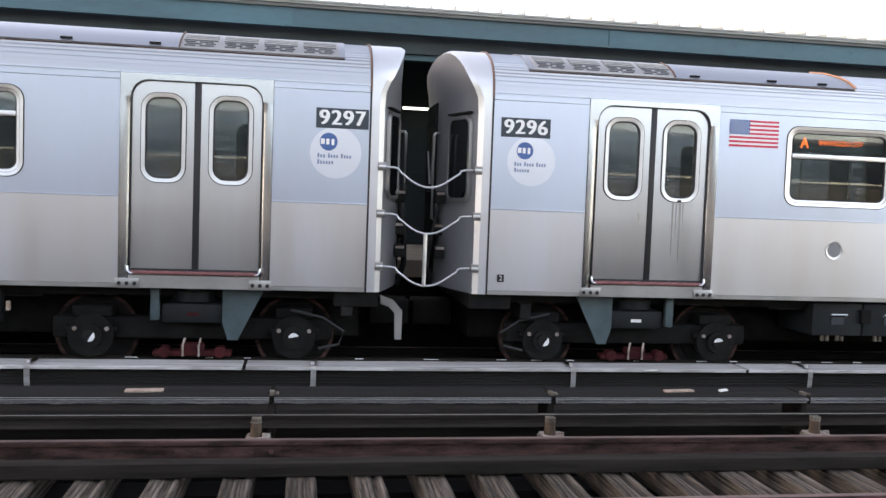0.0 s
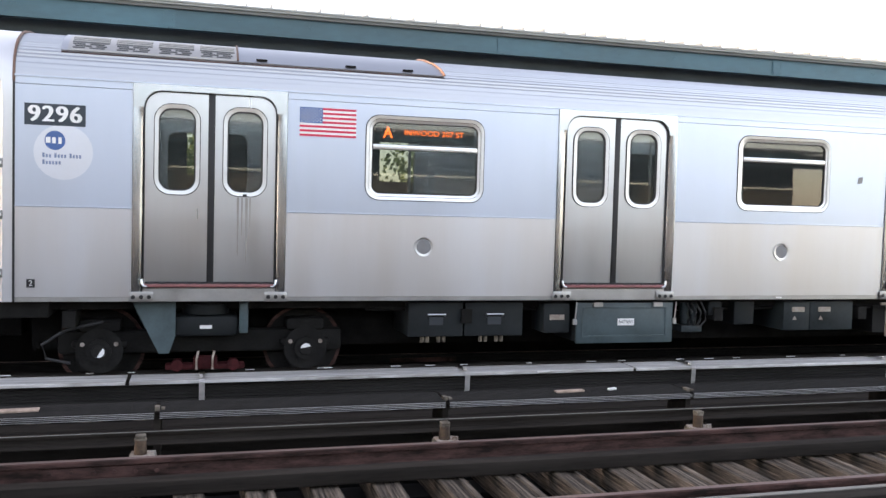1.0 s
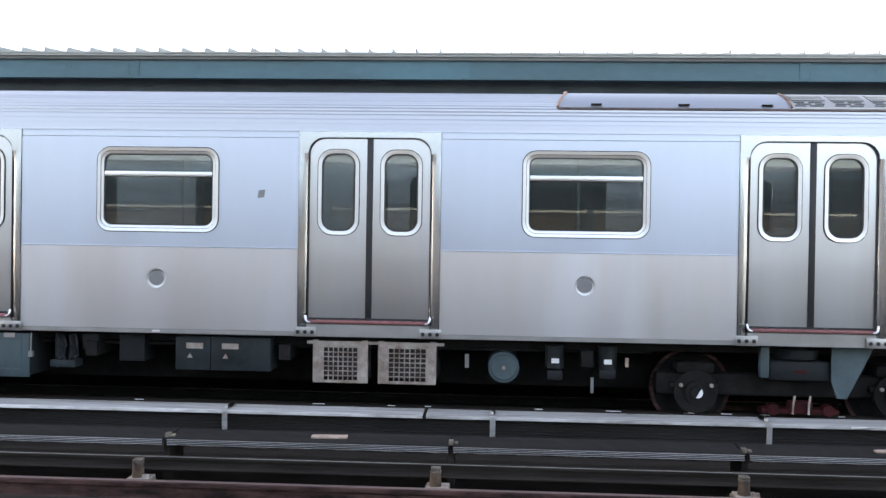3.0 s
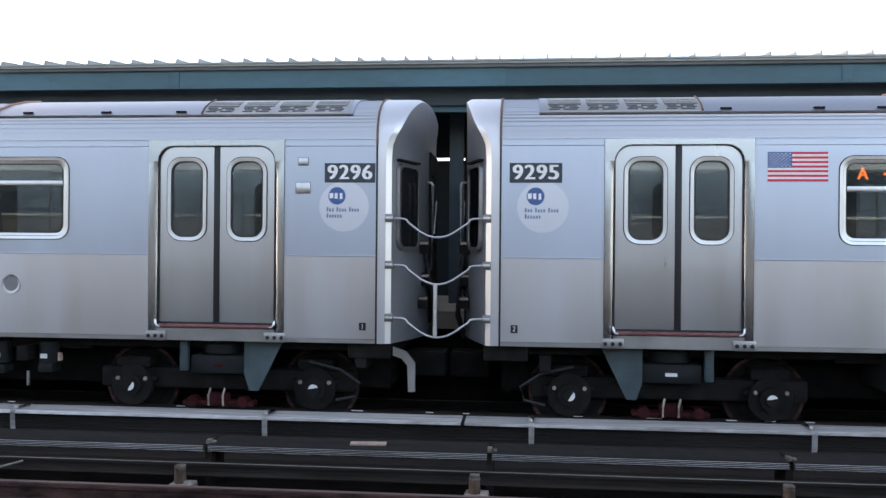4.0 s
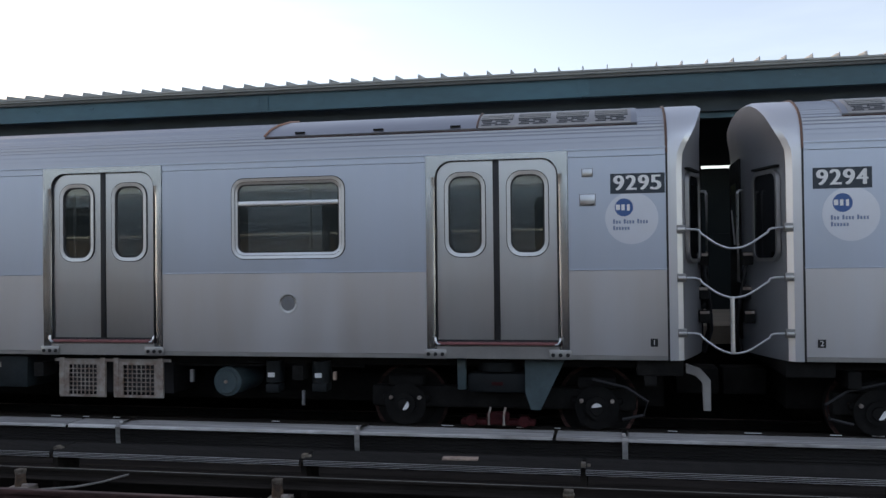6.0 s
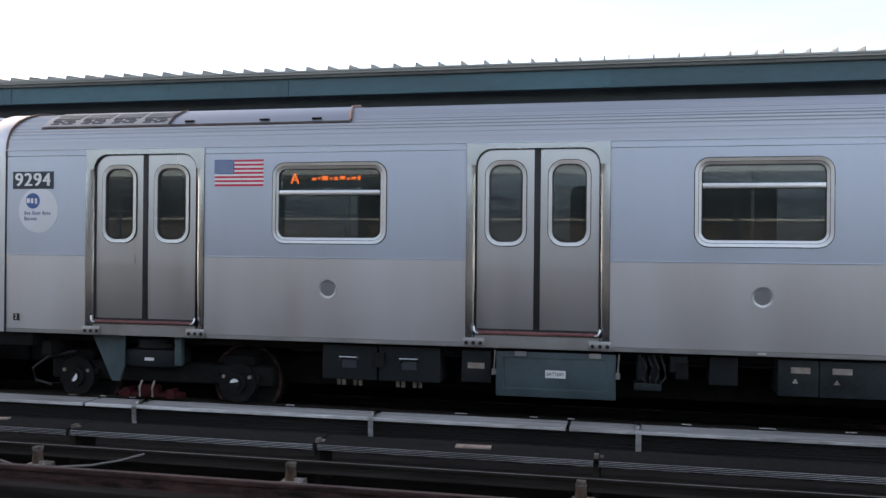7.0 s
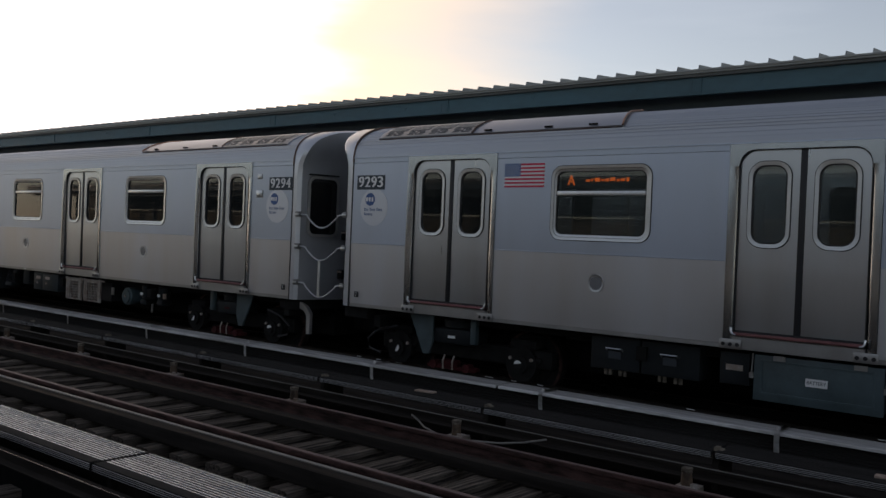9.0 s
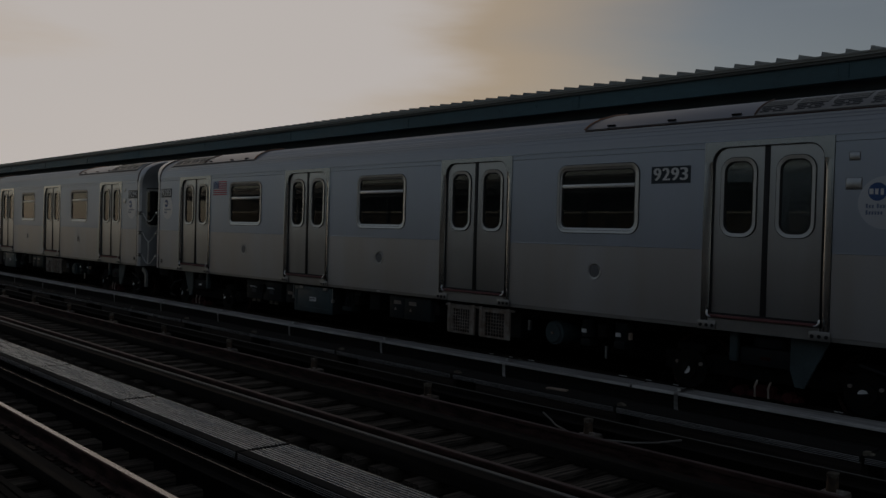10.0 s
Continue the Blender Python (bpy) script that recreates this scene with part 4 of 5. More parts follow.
def truck(car, c, sgn):
    """A two-axle truck, set inside the skirt line."""
    t = part("truck", boxed(c - 1.45, c + 1.45, 0.42, 0.60, 0.38, 0.62, bevel=0.04), UNDER, car, "grimy black two-axle truck")
    for a in (-1.04, 1.04):
        for y in (0.62, 2.12):
            bm = cyl(bmesh.new(), (c + a, y + 0.07, 0.43), 0.43, 0.13, "y", 36)
            cyl(bm, (c + a, y + 0.02, 0.43), 0.30, 0.08, "y", 28)
            w = part("wheel", bm, UNDER, t, "black steel wheel")
            # lighter ring paints the lit edge of the wheel rim
            if y < 1:
                part("wheel_rim", ring(bmesh.new(), circle(c + a, 0.43, 0.432, 36), circle(c + a, 0.43, 0.395, 36), y - 0.004, y + 0.03, 0.004), RUST, w, "worn brown wheel rim, lighter for its lit edge")
        bm = cyl(bmesh.new(), (c + a, 0.42, 0.43), 0.20, 0.18, "y", 26, 0.23)
        box(bm, c + a - 0.27, c + a + 0.27, 0.36, 0.52, 0.45, 0.53, bevel=0.03)
        cyl(bm, (c + a, 0.31, 0.43), 0.12, 0.06, "y", 18)
        part("axle_box", bm, UNDER, t)
        part("axle_cap", cyl(bmesh.new(), (c + a, 0.272, 0.43), 0.075, 0.03, "y", 18, 0.068), UNDER, t, "black axle end cap")
        tip = 0.6 + a * 1.1
        arc = [(c + a + 0.056 * math.cos(tip + k * 0.26), 0.43 + 0.056 * math.sin(tip + k * 0.26)) for k in range(-5, 6)]
        arc.append((c + a + 0.012 * math.cos(tip), 0.43 + 0.012 * math.sin(tip)))
        part("reflector", plate(bmesh.new(), arc, 0.250, 0.256), WHITE, t, "white half-moon mark on the axle end")
        for s in (-1, 1):
            part("cap_bolt", cyl(bmesh.new(), (c + a + s * 0.16, 0.32, 0.50), 0.022, 0.03, "y", 8), CAGE, t)
        part("spring_seat", boxed(c + a - 0.20, c + a + 0.20, 0.36, 0.66, 0.62, 0.74, bevel=0.03), UNDER, t)
    bm = boxed(c - 0.33, c + 0.33, 0.20, 0.60, 0.58, 0.80, bevel=0.05)
    cyl(bm, (c, 0.42, 0.86), 0.24, 0.10, "z", 24)
    cyl(bm, (c, 0.42, 0.92), 0.20, 0.08, "z", 24)
    part("air_spring", bm, BOXDARK, t, "black bolster and air spring")
    part("maker_label", boxed(c - 0.06, c + 0.06, 0.192, 0.199, 0.665, 0.70), WHITE if sgn > 0 else REDDARK, t)
    pts = [(c - sgn * 0.72, 0.95), (c - sgn * 0.30, 0.95), (c - sgn * 0.30, 0.60), (c - sgn * 0.36, 0.42), (c - sgn * 0.46, 0.42)]
    part("gusset", plate(bmesh.new(), pts, 0.16, 0.19), BOXTEAL, t, "blue-grey tapered bracket plate")
    part("strut", boxed(c + sgn * 0.38 - 0.045, c + sgn * 0.38 + 0.045, 0.16, 0.24, 0.62, 0.95, bevel=0.01), BOXTEAL, t)
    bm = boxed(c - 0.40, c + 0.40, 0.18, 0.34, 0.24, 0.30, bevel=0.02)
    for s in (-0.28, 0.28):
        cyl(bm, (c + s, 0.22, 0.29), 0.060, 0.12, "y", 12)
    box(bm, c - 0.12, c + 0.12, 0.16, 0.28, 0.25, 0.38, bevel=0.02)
    part("shoe_beam", bm, REDDARK, t, "dark red contact shoe beam")
    for s in (-0.09, 0.07):
        part("shoe_cable", tube(bmesh.new(), [(c + s, 0.15, 0.25), (c + s, 0.14, 0.36), (c + s + 0.02, 0.16, 0.44)], 0.012), CAGE, t)
    part("brake_hose", tube(bmesh.new(), [(c - sgn * 1.0, 0.24, 0.74), (c - sgn * 1.35, 0.22, 0.66), (c - sgn * 1.56, 0.22, 0.52), (c - sgn * 1.52, 0.22, 0.38), (c - sgn * 1.3, 0.22, 0.33)], 0.016), RUBBER, t)


def underfloor(car):
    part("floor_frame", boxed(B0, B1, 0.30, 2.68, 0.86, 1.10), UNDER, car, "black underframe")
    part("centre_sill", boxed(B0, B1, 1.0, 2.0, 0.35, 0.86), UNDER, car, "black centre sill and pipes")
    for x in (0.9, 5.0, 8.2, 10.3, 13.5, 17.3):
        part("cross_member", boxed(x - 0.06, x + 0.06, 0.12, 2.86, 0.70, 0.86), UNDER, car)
    # battery box
    b = part("battery_box", boxed(6.31, 7.53, 0.09, 0.75, 0.47, 0.93, bevel=0.012), BOXDARK, car, "battery box with near-black sides and a blue-grey lid")
    part("lid", boxed(6.30, 7.54, 0.068, 0.092, 0.46, 0.93, bevel=0.006), BOXTEAL, b, "blue-grey painted lid")
    part("lid_frame", ring(bmesh.new(), [(7.46, 0.88), (6.37, 0.88), (6.37, 0.53), (7.46, 0.53)], [(7.44, 0.86), (6.39, 0.86), (6.39, 0.55), (7.44, 0.55)], 0.060, 0.075), BOXTEAL, b)
    part("label", boxed(6.82, 7.03, 0.058, 0.064, 0.665, 0.745), WHITE, b)
    lettering("caption", "BATTERY", 0.05, NAVY, b, 6.925, 0.056, 0.705, 0.18)
    for x in (6.56, 7.33):
        part("hinge", boxed(x - 0.06, x + 0.06, 0.045, 0.07, 0.885, 0.935), SKIRT, b)
    for x in (6.28, 7.56):
        bm = boxed(x - 0.022, x + 0.022, 0.05, 0.09, 0.68, 0.74)
        tube(bm, [(x, 0.06, 0.72), (x + 0.012, 0.05, 0.94)], 0.008)
        part("latch", bm, ALU, b)
    # inverter boxes
    for x0, x1 in ((4.34, 4.97), (4.99, 5.68)):
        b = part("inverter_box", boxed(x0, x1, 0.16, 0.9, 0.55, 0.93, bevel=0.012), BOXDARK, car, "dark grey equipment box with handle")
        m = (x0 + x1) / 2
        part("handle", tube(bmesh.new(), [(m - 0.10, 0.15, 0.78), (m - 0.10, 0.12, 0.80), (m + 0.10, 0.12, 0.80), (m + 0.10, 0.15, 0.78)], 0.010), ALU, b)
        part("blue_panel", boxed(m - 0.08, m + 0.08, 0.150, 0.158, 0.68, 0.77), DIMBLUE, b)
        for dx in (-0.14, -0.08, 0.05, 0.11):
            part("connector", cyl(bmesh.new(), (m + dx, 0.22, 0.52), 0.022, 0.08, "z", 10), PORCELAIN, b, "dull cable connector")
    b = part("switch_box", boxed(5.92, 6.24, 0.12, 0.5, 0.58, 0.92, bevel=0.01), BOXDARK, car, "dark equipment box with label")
    part("label", boxed(5.99, 6.17, 0.112, 0.118, 0.73, 0.79), CAGE, b)
    # contactor and cables
    bm = cyl(bmesh.new(), (7.80, 0.25, 0.78), 0.06, 0.26, "z", 14)
    cyl(bm, (7.93, 0.27, 0.78), 0.05, 0.26, "z", 14)
    box(bm, 7.72, 8.0, 0.16, 0.36, 0.56, 0.64, bevel=0.01)
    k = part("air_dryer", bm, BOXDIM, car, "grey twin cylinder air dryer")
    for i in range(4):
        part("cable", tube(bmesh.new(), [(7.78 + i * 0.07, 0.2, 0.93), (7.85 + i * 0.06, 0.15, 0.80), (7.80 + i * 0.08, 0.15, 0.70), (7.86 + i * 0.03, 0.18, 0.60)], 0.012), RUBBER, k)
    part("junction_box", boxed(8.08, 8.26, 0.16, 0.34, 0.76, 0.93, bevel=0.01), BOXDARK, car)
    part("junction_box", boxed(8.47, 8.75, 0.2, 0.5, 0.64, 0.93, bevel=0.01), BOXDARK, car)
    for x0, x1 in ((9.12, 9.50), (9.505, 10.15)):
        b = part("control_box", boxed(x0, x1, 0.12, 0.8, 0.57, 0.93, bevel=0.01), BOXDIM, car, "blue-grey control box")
        part("label", boxed(x0 + 0.12, x0 + 0.30, 0.112, 0.118, 0.80, 0.86), CAGE, b)
        part("warning_label", plate(bmesh.new(), [(x0 + 0.13, 0.70), (x0 + 0.19, 0.70), (x0 + 0.16, 0.75)], 0.113, 0.119), CAGE, b)
    # resistor grids
    for x0, x1 in ((10.62, 11.20), (11.31, 11.92)):
        g = part("resistor_grid", boxed(x0, x1, 0.30, 0.9, 0.50, 0.86), RUBBER, car, "resistor bank behind a wire mesh guard")
        part("guard_frame", ring(bmesh.new(), [(x1, 0.885), (x0, 0.885), (x0, 0.48), (x1, 0.48)], [(x1 - 0.11, 0.85), (x0 + 0.11, 0.85), (x0 + 0.11, 0.505), (x1 - 0.11, 0.505)], 0.06, 0.085), CAGE, g, "weathered steel guard frame")
        bm = bmesh.new()
        for i in range(1, 7):
            x = x0 + 0.11 + (x1 - x0 - 0.22) * i / 7
            box(bm, x - 0.005, x + 0.005, 0.068, 0.076, 0.505, 0.85)
        for i in range(1, 7):
            z = 0.505 + 0.345 * i / 7
            box(bm, x0 + 0.11, x1 - 0.11, 0.066, 0.074, z - 0.005, z + 0.005)
        part("wire_mesh", bm, CAGE, g)
        for x in (x0 + 0.03, x1 - 0.03):
            part("bracket", boxed(x - 0.03, x + 0.03, 0.05, 0.06, 0.50, 0.93), CAGE, g)
    part("guard_rail", boxed(10.55, 12.0, 0.07, 0.10, 0.885, 0.915), CAGE, car)
    # reservoir and valves
    bm = cyl(bmesh.new(), (12.63, 0.55, 0.66), 0.165, 0.75, "y", 28)
    bmesh.ops.bevel(bm, geom=[e for e in bm.edges if abs(e.verts[0].co.y - e.verts[1].co.y) < 1e-4], offset=0.04, segments=3, affect="EDGES")
    t = part("air_reservoir", bm, BOXTEAL, car, "blue-grey air reservoir tank")
    part("tank_plug", cyl(bmesh.new(), (12.63, 0.17, 0.66), 0.02, 0.03, "y", 8), CAGE, t)
    part("drain_cock", boxed(12.22, 12.26, 0.12, 0.16, 0.66, 0.80), ALU, car)
    for x, w, z0 in ((13.17, 0.20, 0.64), (13.72, 0.22, 0.66)):
        bm = cyl(bmesh.new(), (x, 0.3, 0.78), w / 2, 0.24, "z", 16)
        box(bm, x - w * 0.4, x + w * 0.4, 0.2, 0.4, z0 - 0.1, z0, bevel=0.02)
        v = part("valve", bm, BOXDARK, car, "grey brake valve")
        part("tag", boxed(x - 0.04, x + 0.04, 0.175, 0.18, 0.72, 0.77), WHITE, v)
    part("pipe_stub", boxed(13.54, 13.57, 0.15, 0.18, 0.42, 0.58), ALU, car)
    part("yellow_cock", boxed(13.90, 13.93, 0.15, 0.2, 0.70, 0.79), DEBRIS, car)
    part("air_pipe", tube(bmesh.new(), [(3.9, 0.35, 0.84), (8.0, 0.35, 0.82), (14.2, 0.35, 0.84)], 0.02), UNDER, car)


def seats(car):
    part("floor", boxed(B0, B1, 0.07, 2.91, 1.10, 1.14), INTER, car)
    part("ceiling_lining", boxed(B0, B1, 0.3, 2.68, 3.20, 3.23), INTER, car)
    for y in (0.75, 2.1):
        part("ceiling_light", boxed(B0 + 0.5, B1 - 0.5, y, y + 0.12, 3.185, 3.199), TUBE, car, "lit ceiling light strip")
    for u in WINDOWS:
        for y in (0.12, 2.42):
            bm = boxed(u - 1.35, u + 1.35, y, y + 0.44, 1.50, 1.58, bevel=0.02)
            box(bm, u - 1.35, u + 1.35, y if y < 1 else y + 0.38, y + 0.06 if y < 1 else y + 0.44, 1.58, 1.98, bevel=0.02)
            part("bench", bm, SEAT, car, "moulded bench seat")
        for dx in (-1.4, 0.0, 1.4):
            part("pole", tube(bmesh.new(), [(u + dx, 0.75, 1.14), (u + dx, 0.75, 3.2)], 0.017), ALU, car, "stainless grab pole")
        part("grab_rail", tube(bmesh.new(), [(u - 1.4, 0.62, 2.92), (u + 1.4, 0.62, 2.92)], 0.016), ALU, car)


def hvac(car, u0, u1, grille_first):
    """Raised roof unit on the shoulder, slatted grille at the outer end."""
    crown = [(0.105, 3.375), (0.095, 3.402), (0.185, 3.478), (0.33, 3.553), (0.54, 3.622), (0.85, 3.677), (1.2, 3.715)]
    sec = crown + [(WIDE - y, z) for y, z in crown[::-1]] + [(2.3, 3.45), (0.7, 3.45)]
    bm = sweep(bmesh.new(), sec, u0, u1)
    inner, s_ = (u1, -1) if grille_first else (u0, 1)
    for v in bm.verts:
        if abs(v.co.x - inner) < 1e-4:
            v.co.x += s_ * 0.28 * min(v.co.y - 0.09, WIDE - 0.09 - v.co.y, 0.45)
    h = part("roof_unit", bm, ROOFSTEEL, car, "raised air conditioner housing")
    # orange strip paints the low sun's glint along the unit's end
    part("end_strip", tube(bmesh.new(), [(inner - s_ * 0.004 + s_ * 0.28 * min(y - 0.09, 0.45), y - 0.006, z + 0.006) for y, z in crown[1:6]], 0.012), EDGEGLINT, h, "orange end strip for the low sun on the edge")
    g0, g1 = (u0 + 0.06, u0 + 1.66) if grille_first else (u1 - 1.66, u1 - 0.06)

    def slab(bm, x0, x1, y0, y1, lift):
        """A thin sheet that follows the housing's shoulder."""
        ys = [y0] + [y for y, _ in crown if y0 < y < y1] + [y1]
        zs = [zz[0] + (zz[1] - zz[0]) * f for zz, f in (next(((b, d), (y - a) / (c - a)) for (a, b), (c, d) in zip(crown[1:], crown[2:]) if a <= y <= c) for y in ys)]
        sweep(bm, [(y, z + lift) for y, z in zip(ys, zs)] + [(y, z + lift - 0.012) for y, z in zip(ys[::-1], zs[::-1])], x0, x1)
        return bm
    part("grille_panel", slab(bmesh.new(), g0, g1, 0.10, 0.46, 0.008), SKIRT, h, "pale vent panel on the roof unit")
    rim = tube(bmesh.new(), [(g0 if not grille_first else g1, y - 0.004, z + 0.012) for y, z in crown[1:5]], 0.010, 6)
    part("vent_rim", rim, SEAM, h, "brown sealed edge of the vent panel")
    n = 4
    for i in range(n):
        a, b = g0 + (g1 - g0) * i / n, g0 + (g1 - g0) * (i + 1) / n
        part("grille", slab(bmesh.new(), a + 0.03, b - 0.03, 0.205, 0.40, 0.013), VENTDARK, h, "dark vent grille")
        bm = bmesh.new()
        for j in range(4):
            slab(bm, a + 0.03, b - 0.03, 0.235 + j * 0.045, 0.243 + j * 0.045, 0.018)
        part("grille_bar", bm, SKIRT, h)
        bm = bmesh.new()
        for j in range(3):
            y = 0.118 + j * 0.026
            for k, (x0, x1) in enumerate(((0.04, 0.15), (0.17, 0.21), (0.23, 0.33))):
                dx = 0.02 * ((j + k) % 2)
                slab(bm, a + x0 + dx, a + x1 + dx, y, y + 0.013, 0.013)
        part("louvre", bm, VENTDARK, h, "dark slotted louvre")
    for x in (u0 + 1.9, (u0 + u1) / 2 + 0.9, u1 - 0.4) if grille_first else (u0 + 0.4, u0 + 1.3, u1 - 1.9):
        part("lifting_lug", boxed(x - 0.055, x + 0.055, 0.112, 0.14, 3.428, 3.446), UNDER, h)
    # brown strip paints the warm sun glint along the lower edge
    part("edge_strip", boxed(u0, u1, 0.090, 0.098, 3.372, 3.384), RUST, h, "lower edge strip in rust brown for a warm sun glint")


def gate(car):
    """Spring rods and post across the gap to the car ahead."""
    for z in (2.29, 1.80, 1.245):
        pts = [(0.27, z), (0.15, z - 0.005), (0.11, z - 0.015), (0.095, z - 0.045), (0.08, z - 0.055), (-0.06, z - 0.150), (-0.13, z - 0.185), (-0.20, z - 0.200),
               (-0.27, z - 0.200), (-0.34, z - 0.180), (-0.41, z - 0.145), (-0.53, z - 0.055), (-0.545, z - 0.04), (-0.56, z - 0.015), (-0.60, z - 0.005), (-0.72, z)]
        part("safety_rod", tube(bmesh.new(), [(x, 0.03, h) for x, h in pts], 0.011), CHAIN, car, "galvanised safety rod between the cars")
        for x in (0.285, -0.735):
            k = part("rod_bracket", boxed(x - 0.045, x + 0.045, -0.014, 0.05, z - 0.042, z + 0.042, bevel=0.006), CLAMP, car, "dull steel rod bracket")
            part("clamp", boxed(x - 0.038, x + 0.038, -0.030, -0.013, z - 0.014, z + 0.014, bevel=0.004), CHAIN, k)
    part("gate_post", tube(bmesh.new(), [(-0.25, 0.03, 1.60), (-0.25, 0.03, 1.05)], 0.022), CHAIN, car)


def car_end(car, sgn, u0, u1, u2):
    """sgn 1: the end towards lower u; u0 seam, u1 edge of the collar, u2 flat end."""
    part("end_collar", end_skin(u0, -sgn, (0, 1, 2)), CAP, car, "silver painted end collar with a bright chamfer")
    e = part("end_face", end_skin(u0, -sgn, (2, 3, 4, 5, 6)), SHADECAP, car, "slanted silver car end, greyed for the shade between cars")
    part("collar_seam", boxed(u0 - 0.010, u0 + 0.010, -0.004, 0.04, SKIRT_Z, EAVE), RUBBER, car)
    sec = end_section()[0][3:]
    part("roof_seam", tube(bmesh.new(), [(u0, y - 0.006, z + 0.002) for y, z in sec] + [(u0, WIDE - y, z + 0.002) for y, z in sec[-2::-1]], 0.013, 6), SEAM, car, "brown sealed seam across the roof")
    # tall window on the slanted face
    a, b = Vector((u0 - sgn * 0.205, 0.165, 0)), Vector((u0 - sgn * 0.345, 0.60, 0))
    ax = (b - a).normalized()
    m = Matrix.Translation((a + b) / 2) @ Matrix.Rotation(math.atan2(ax.y, ax.x), 4, "Z")
    w = (b - a).length
    out = sgn * 0.012
    for b_, name, mt, lab in ((plate(bmesh.new(), rr(0, 2.42, w, 0.86, 0.09), -0.010, 0.010), "end_window", BLACKGLASS, "black end window"),
                              (ring(bmesh.new(), rr(0, 2.42, w + 0.07, 0.93, 0.12), rr(0, 2.42, w - 0.005, 0.855, 0.088), -0.020, 0.020), "end_window_frame", SKIRT, "grey metal window frame"),
                              (boxed(-w / 2 - 0.02, w / 2 + 0.02, -0.028, 0.028, 2.905, 2.925), "drip_strip", UNDER, "dark strip over the window")):
        b_.transform(m @ Matrix.Translation((0, out, 0)))
        part(name, b_, mt, e, lab)
    x0, x1 = sorted((u2, u2 - sgn * 0.02))
    d = part("end_door", boxed(x0, x1, 1.10, 1.88, 1.1, 3.1), UNDER, e, "dark end door")
    x0, x1 = sorted((u2 - sgn * 0.018, u2 - sgn * 0.024))
    part("door_window", boxed(x0, x1, 1.25, 1.73, 2.05, 2.85), BLACKGLASS, d)
    for y in (0.93, 1.02):
        part("handrail", tube(bmesh.new(), [(u2, y, 1.72), (u2 - sgn * 0.055, y, 1.74), (u2 - sgn * 0.06, y, 2.70), (u2 - sgn * 0.045, y, 2.735), (u2, y + 0.03, 2.74)], 0.011), CHAIN, e, "thin pale grab rail")
    part("wiper_arm", tube(bmesh.new(), [(u2 - sgn * 0.03, 1.42, 2.15), (u2 - sgn * 0.05, 1.50, 2.55)], 0.010), SKIRT, e)
    for i in range(6):
        part("jumper_cable", tube(bmesh.new(), [(u2, 0.80 + i * 0.06, 1.95 - i * 0.1), (u2 - sgn * 0.07, 0.84 + i * 0.06, 1.5), (u2 - sgn * 0.09, 0.95 + i * 0.05, 1.2), (u2 - sgn * 0.02, 1.05 + i * 0.05, 0.95)], 0.020), RUBBER, e)
    for y, z in ((0.72, 1.92), (0.80, 1.55), (0.66, 1.30)):
        x0, x1 = sorted((u0 - sgn * 0.36, u2 - sgn * 0.05))
        part("receptacle", boxed(x0, x1, y, y + 0.10, z, z + 0.14, bevel=0.012), UNDER, e, "dark jumper receptacle")
        part("receptacle_lid", boxed(x0 + 0.01, x1 - 0.01, y - 0.010, y - 0.001, z + 0.10, z + 0.13), CAGE, e)
    x0, x1 = sorted((u1, u1 + sgn * 0.45))
    part("anticlimber", boxed(x0 - 0.02, x1, 0.10, 2.88, 0.80, 0.97, bevel=0.02), UNDER, car, "black end sill")
    x0, x1 = sorted((u2 - sgn * 0.2, u1))
    part("coupler", boxed(x0, x1, 1.3, 1.7, 0.45, 0.75, bevel=0.03), UNDER, car)
    pts = [(u1 - sgn * 0.02, 0.93), (u1 - sgn * 0.16, 0.88), (u1 - sgn * 0.255, 0.77), (u1 - sgn * 0.255, 0.46), (u1 - sgn * 0.185, 0.46), (u1 - sgn * 0.175, 0.74), (u1 - sgn * 0.11, 0.81), (u1 - sgn * 0.02, 0.84)]
    if sgn < 0:
        part("step_bracket", plate(bmesh.new(), pts, 0.08, 0.14), SKIRT, car, "bent grey step bracket")


def lean(bm, z, inward):
    """Lean a side panel about the belt line, so that its edge at height z stands back."""
    for v in bm.verts:
        v.co.y += inward * (v.co.z - BELT) / (z - BELT)


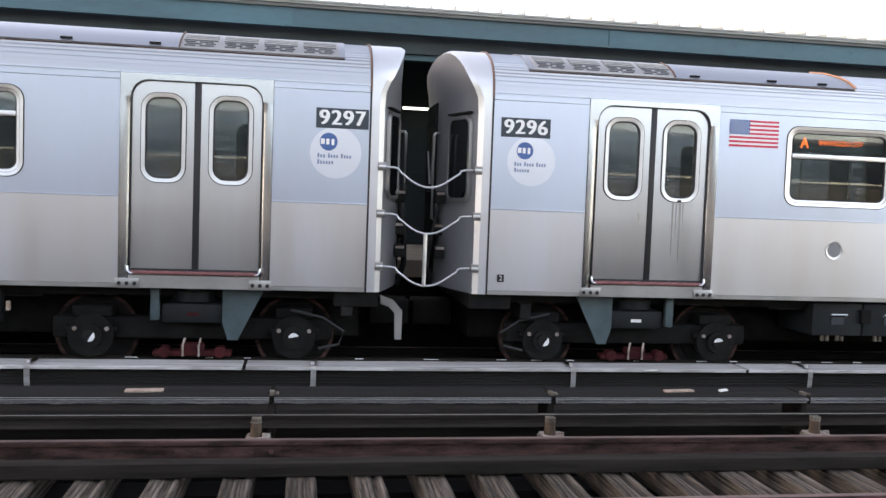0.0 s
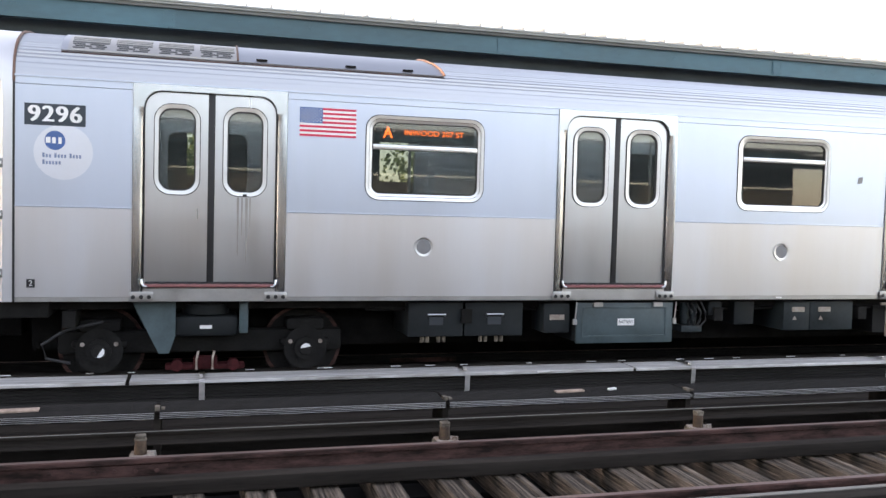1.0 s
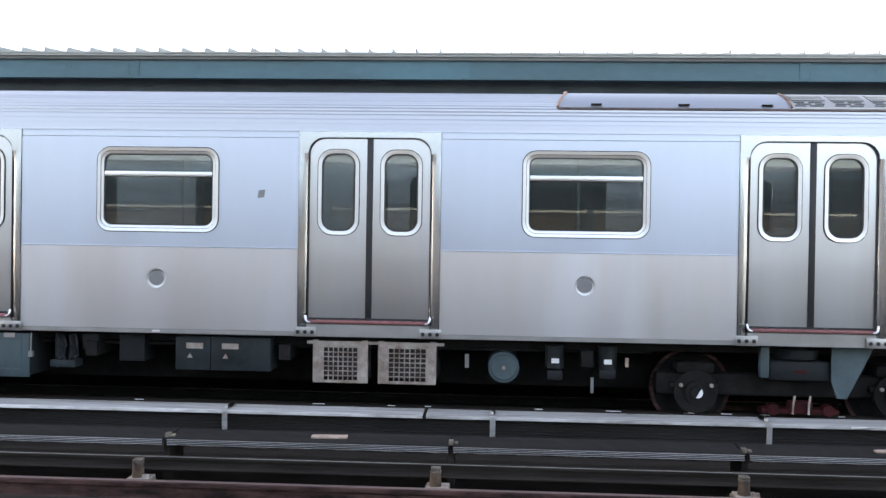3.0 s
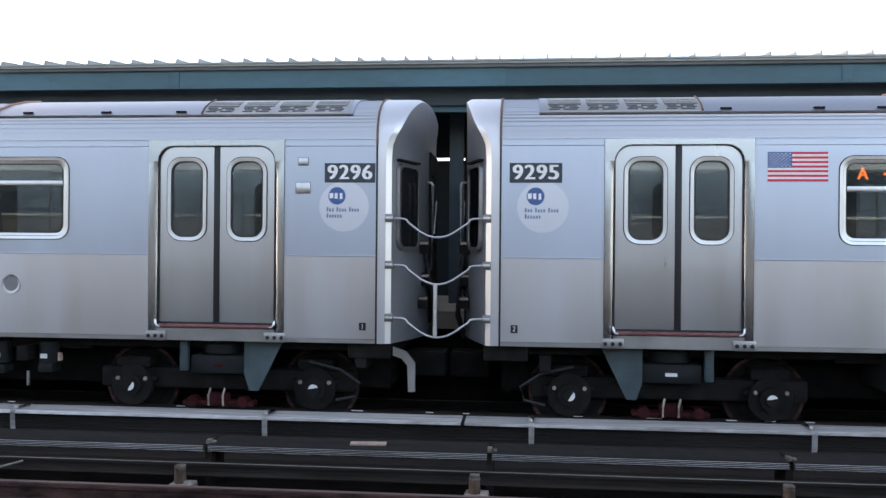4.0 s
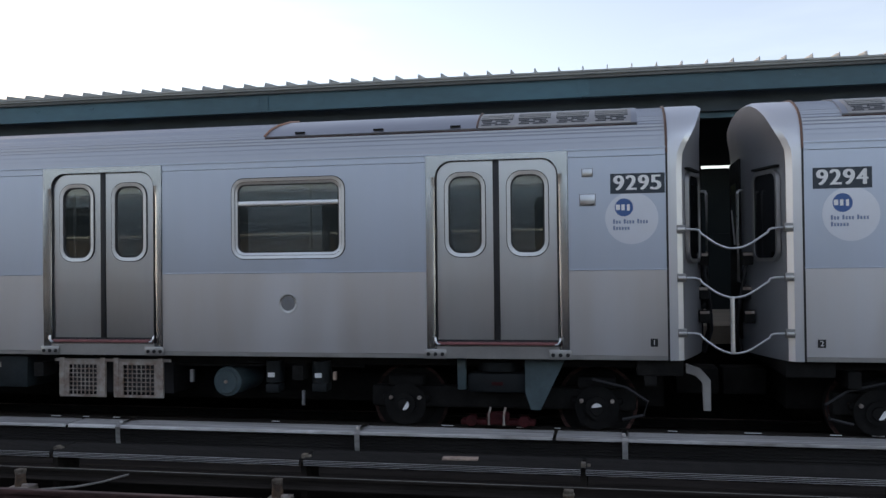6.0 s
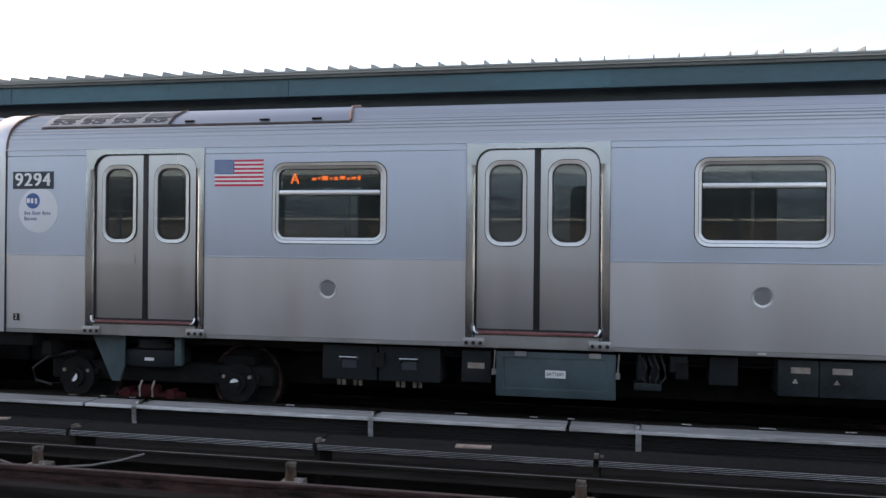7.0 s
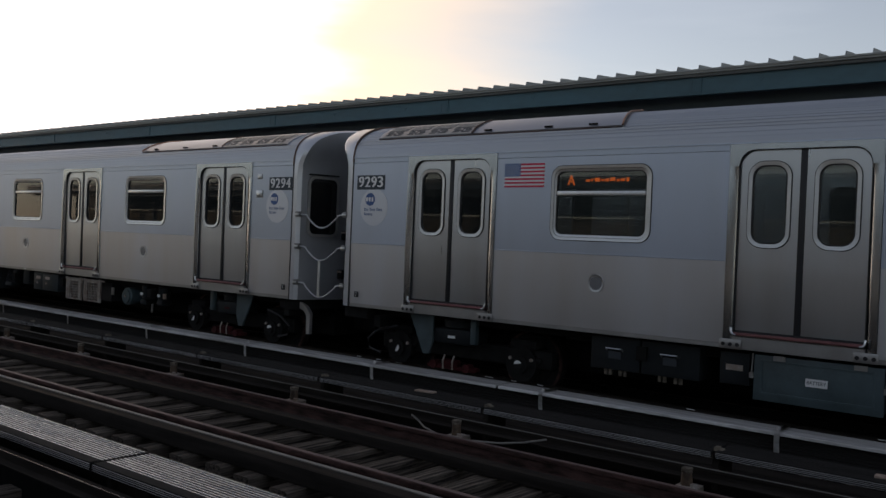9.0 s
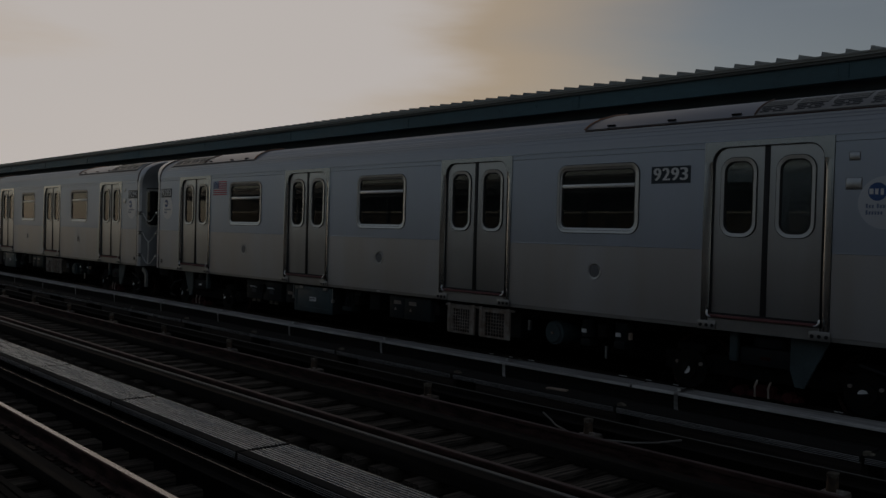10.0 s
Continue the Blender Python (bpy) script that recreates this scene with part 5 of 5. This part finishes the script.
def subway_car():
    car = thing("subway_car", "brushed stainless subway car with tinted windows", "train car", "train cars")
    edges = [B0] + [e for d in DOORS for e in (d - 0.747, d + 0.747)] + [B1]
    spans = list(zip(edges[::2], edges[1::2]))
    for a, b in spans:
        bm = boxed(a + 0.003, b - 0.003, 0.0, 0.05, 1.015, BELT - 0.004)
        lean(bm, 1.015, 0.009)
        part("lower_panel", bm, WARMSTEEL, car, "brushed stainless panel with the warm platform reflection in its colour")
        holes = [rr(u, 2.487, 1.27, 0.855, 0.13) for u in WINDOWS if a < u < b]
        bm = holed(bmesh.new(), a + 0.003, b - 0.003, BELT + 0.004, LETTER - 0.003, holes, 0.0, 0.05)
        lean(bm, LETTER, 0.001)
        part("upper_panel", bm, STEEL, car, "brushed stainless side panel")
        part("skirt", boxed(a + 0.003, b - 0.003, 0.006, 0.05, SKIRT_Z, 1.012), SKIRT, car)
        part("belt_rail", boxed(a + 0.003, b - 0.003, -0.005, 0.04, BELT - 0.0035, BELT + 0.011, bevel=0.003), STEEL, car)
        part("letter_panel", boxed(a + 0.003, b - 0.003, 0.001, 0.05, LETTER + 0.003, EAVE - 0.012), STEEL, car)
    part("drip_rail", boxed(B0, B1, -0.012, 0.03, EAVE - 0.012, EAVE + 0.004), STEEL, car, "thin gutter strip")
    holes = [rr(u, 2.487, 1.2, 0.78, 0.1) for u in WINDOWS] + [rr(d + s * 0.33, 2.483, 0.36, 0.8, 0.12) for d in DOORS for s in (-1, 1)]
    part("off_side", holed(bmesh.new(), B0, B1, SKIRT_Z, EAVE, holes, WIDE - 0.06, WIDE), STEEL, car, "other side of the car body")
    half = roof_section()
    bm = sweep(bmesh.new(), half + [(WIDE - y, z) for y, z in half[-2::-1]], B0, B1, closed=False)
    part("roof", bm, ROOFSTEEL, car, "corrugated stainless roof")
    car_end(car, 1, B0, B0 - CHAMFER, B0 - BULGE)
    car_end(car, -1, B1, B1 + CHAMFER, B1 + BULGE)
    for i, u in enumerate(WINDOWS):
        w = window_unit(car, u, i == 0)
        p = part("porthole", ring(bmesh.new(), circle(u, 1.551, 0.105), circle(u, 1.551, 0.080), -0.006, 0.012, 0.003), ALU, car, "small round speaker grille")
        part("grille", plate(bmesh.new(), circle(u, 1.551, 0.08), -0.001, 0.008), GREYDISC, p)
    for u in DOORS:
        door_unit(car, u)
    flag(car)
    for u, ch in ((0.575, "2"), (17.336, "1")):
        k = part("end_label", boxed(u - 0.036, u + 0.036, -0.004, 0.016, 1.108, 1.188), RUBBER, car, "small black label with a digit")
        lettering("digit", ch, 0.075, WHITE, k, u, -0.0055, 1.148)
    part("small_label", boxed(8.91, 8.99, -0.002, 0.008, 0.985, 1.003), WHITE, car)
    for z, w, h in ((2.885, 0.10, 0.075), (2.605, 0.15, 0.11)):
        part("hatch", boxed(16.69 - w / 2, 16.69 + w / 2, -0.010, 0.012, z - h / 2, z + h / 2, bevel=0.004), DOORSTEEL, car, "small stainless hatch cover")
        # grey border, wider below, painted for the hatch's outline and its shading
        part("hatch_edge", boxed(16.69 - w / 2 - 0.007, 16.69 + w / 2 + 0.007, -0.003, 0.012, z - h / 2 - 0.009, z + h / 2 + 0.004), GREYDISC, car)
    hvac(car, 0.82, 4.66, True)
    hvac(car, 13.15, 17.2, False)
    underfloor(car)
    truck(car, DOORS[0] - 0.03, 1)
    truck(car, DOORS[3] - 0.03, -1)
    seats(car)
    gate(car)
    return car


def sign(car, text):
    """Lit destination text behind the upper pane of the first window."""
    s = part("destination_sign", boxed(3.90, 5.0, 0.05, 0.12, 2.66, 2.85), RUBBER, car, "dark destination display with orange text")
    lettering("route_letter", "A", 0.17, LED, s, 4.04, 0.045, 2.755, 0.10, 0.003)
    if text:
        lettering("led_text", text, 0.08, LED, s, 4.55, 0.045, 2.765, 0.66)
    else:
        x = 4.24
        for i, w in enumerate((0.05, 0.02, 0.07, 0.03, 0.04, 0.06, 0.03, 0.05, 0.03)):
            part("led_bar", boxed(x, x + w, 0.044, 0.048, 2.742 + 0.006 * (i % 2), 2.768 + 0.010 * (i % 3)), LED, s)
            x += w + 0.022


CARS = []


def build_train():
    base = subway_car()
    CARS.append((base, 0))
    for k in (-1, 1, 2, 3):
        CARS.append((copy_thing(base, pose(0, 0, 0)), k))
    names = {-1: "9297", 0: "9296", 1: "9295", 2: "9294", 3: "9293"}
    for ob, k in CARS:
        if k not in names:
            continue
        decals(ob, None, names[k], True)
        mark(ob, 0.86, 2.41)
        sign(ob, "INWOOD 207 ST" if k == 0 else "")
        if k == 3:
            decals(ob, 14.27, names[k], False)
        else:
            decals(ob, None, names[k], False)
        mark(ob, 17.13 if k < 3 else 17.0, 2.41)
        if k == -1:                # this car has no hatches and no digit at its trailing end
            for o in [o for o in ob.children if o.name.startswith("hatch") or (o.name.startswith("end_label") and o.data.vertices[0].co.x > 9)]:
                for c in list(o.children):
                    bpy.data.objects.remove(c)
                bpy.data.objects.remove(o)
        if k == 0:
            # dark drips under one door window
            for dx, w, z0 in ((-0.07, 0.012, 1.42), (-0.03, 0.008, 1.62), (0.015, 0.014, 1.35), (0.05, 0.007, 1.70)):
                x = DOORS[0] + 0.335 + dx
                part("drip_stain", plate(bmesh.new(), [(x - w, 2.025), (x + w, 2.025), (x + w * 0.8, (2.0 + z0) / 2), (x + w * 0.2, z0), (x - w * 0.3, z0 + 0.05), (x - w * 0.7, (2.0 + z0) / 2)], 0.0285, 0.031), DRIP, ob, "dark dried drip")
            part("window_latch", boxed(DOORS[0] + 0.31, DOORS[0] + 0.35, 0.006, 0.02, 2.035, 2.06), RUBBER, ob)
            bm = plate(bmesh.new(), [(10.02, 2.41), (10.09, 2.42), (10.10, 2.50), (10.03, 2.49)], -0.003, 0.010)
            part("sticker", bm, GREYDISC, ob, "scuffed grey sticker")
        tagged(ob, "brushed stainless subway car with a dark fleet number plate" if k < 3 else "stainless subway car with a second number plate by its last door")


build_train()


def motions():
    for ob, k in CARS:
        walk(ob, [(t, pose(k * CAR - s, SIDE, 0)) for t, s in TRAIN])


motions()
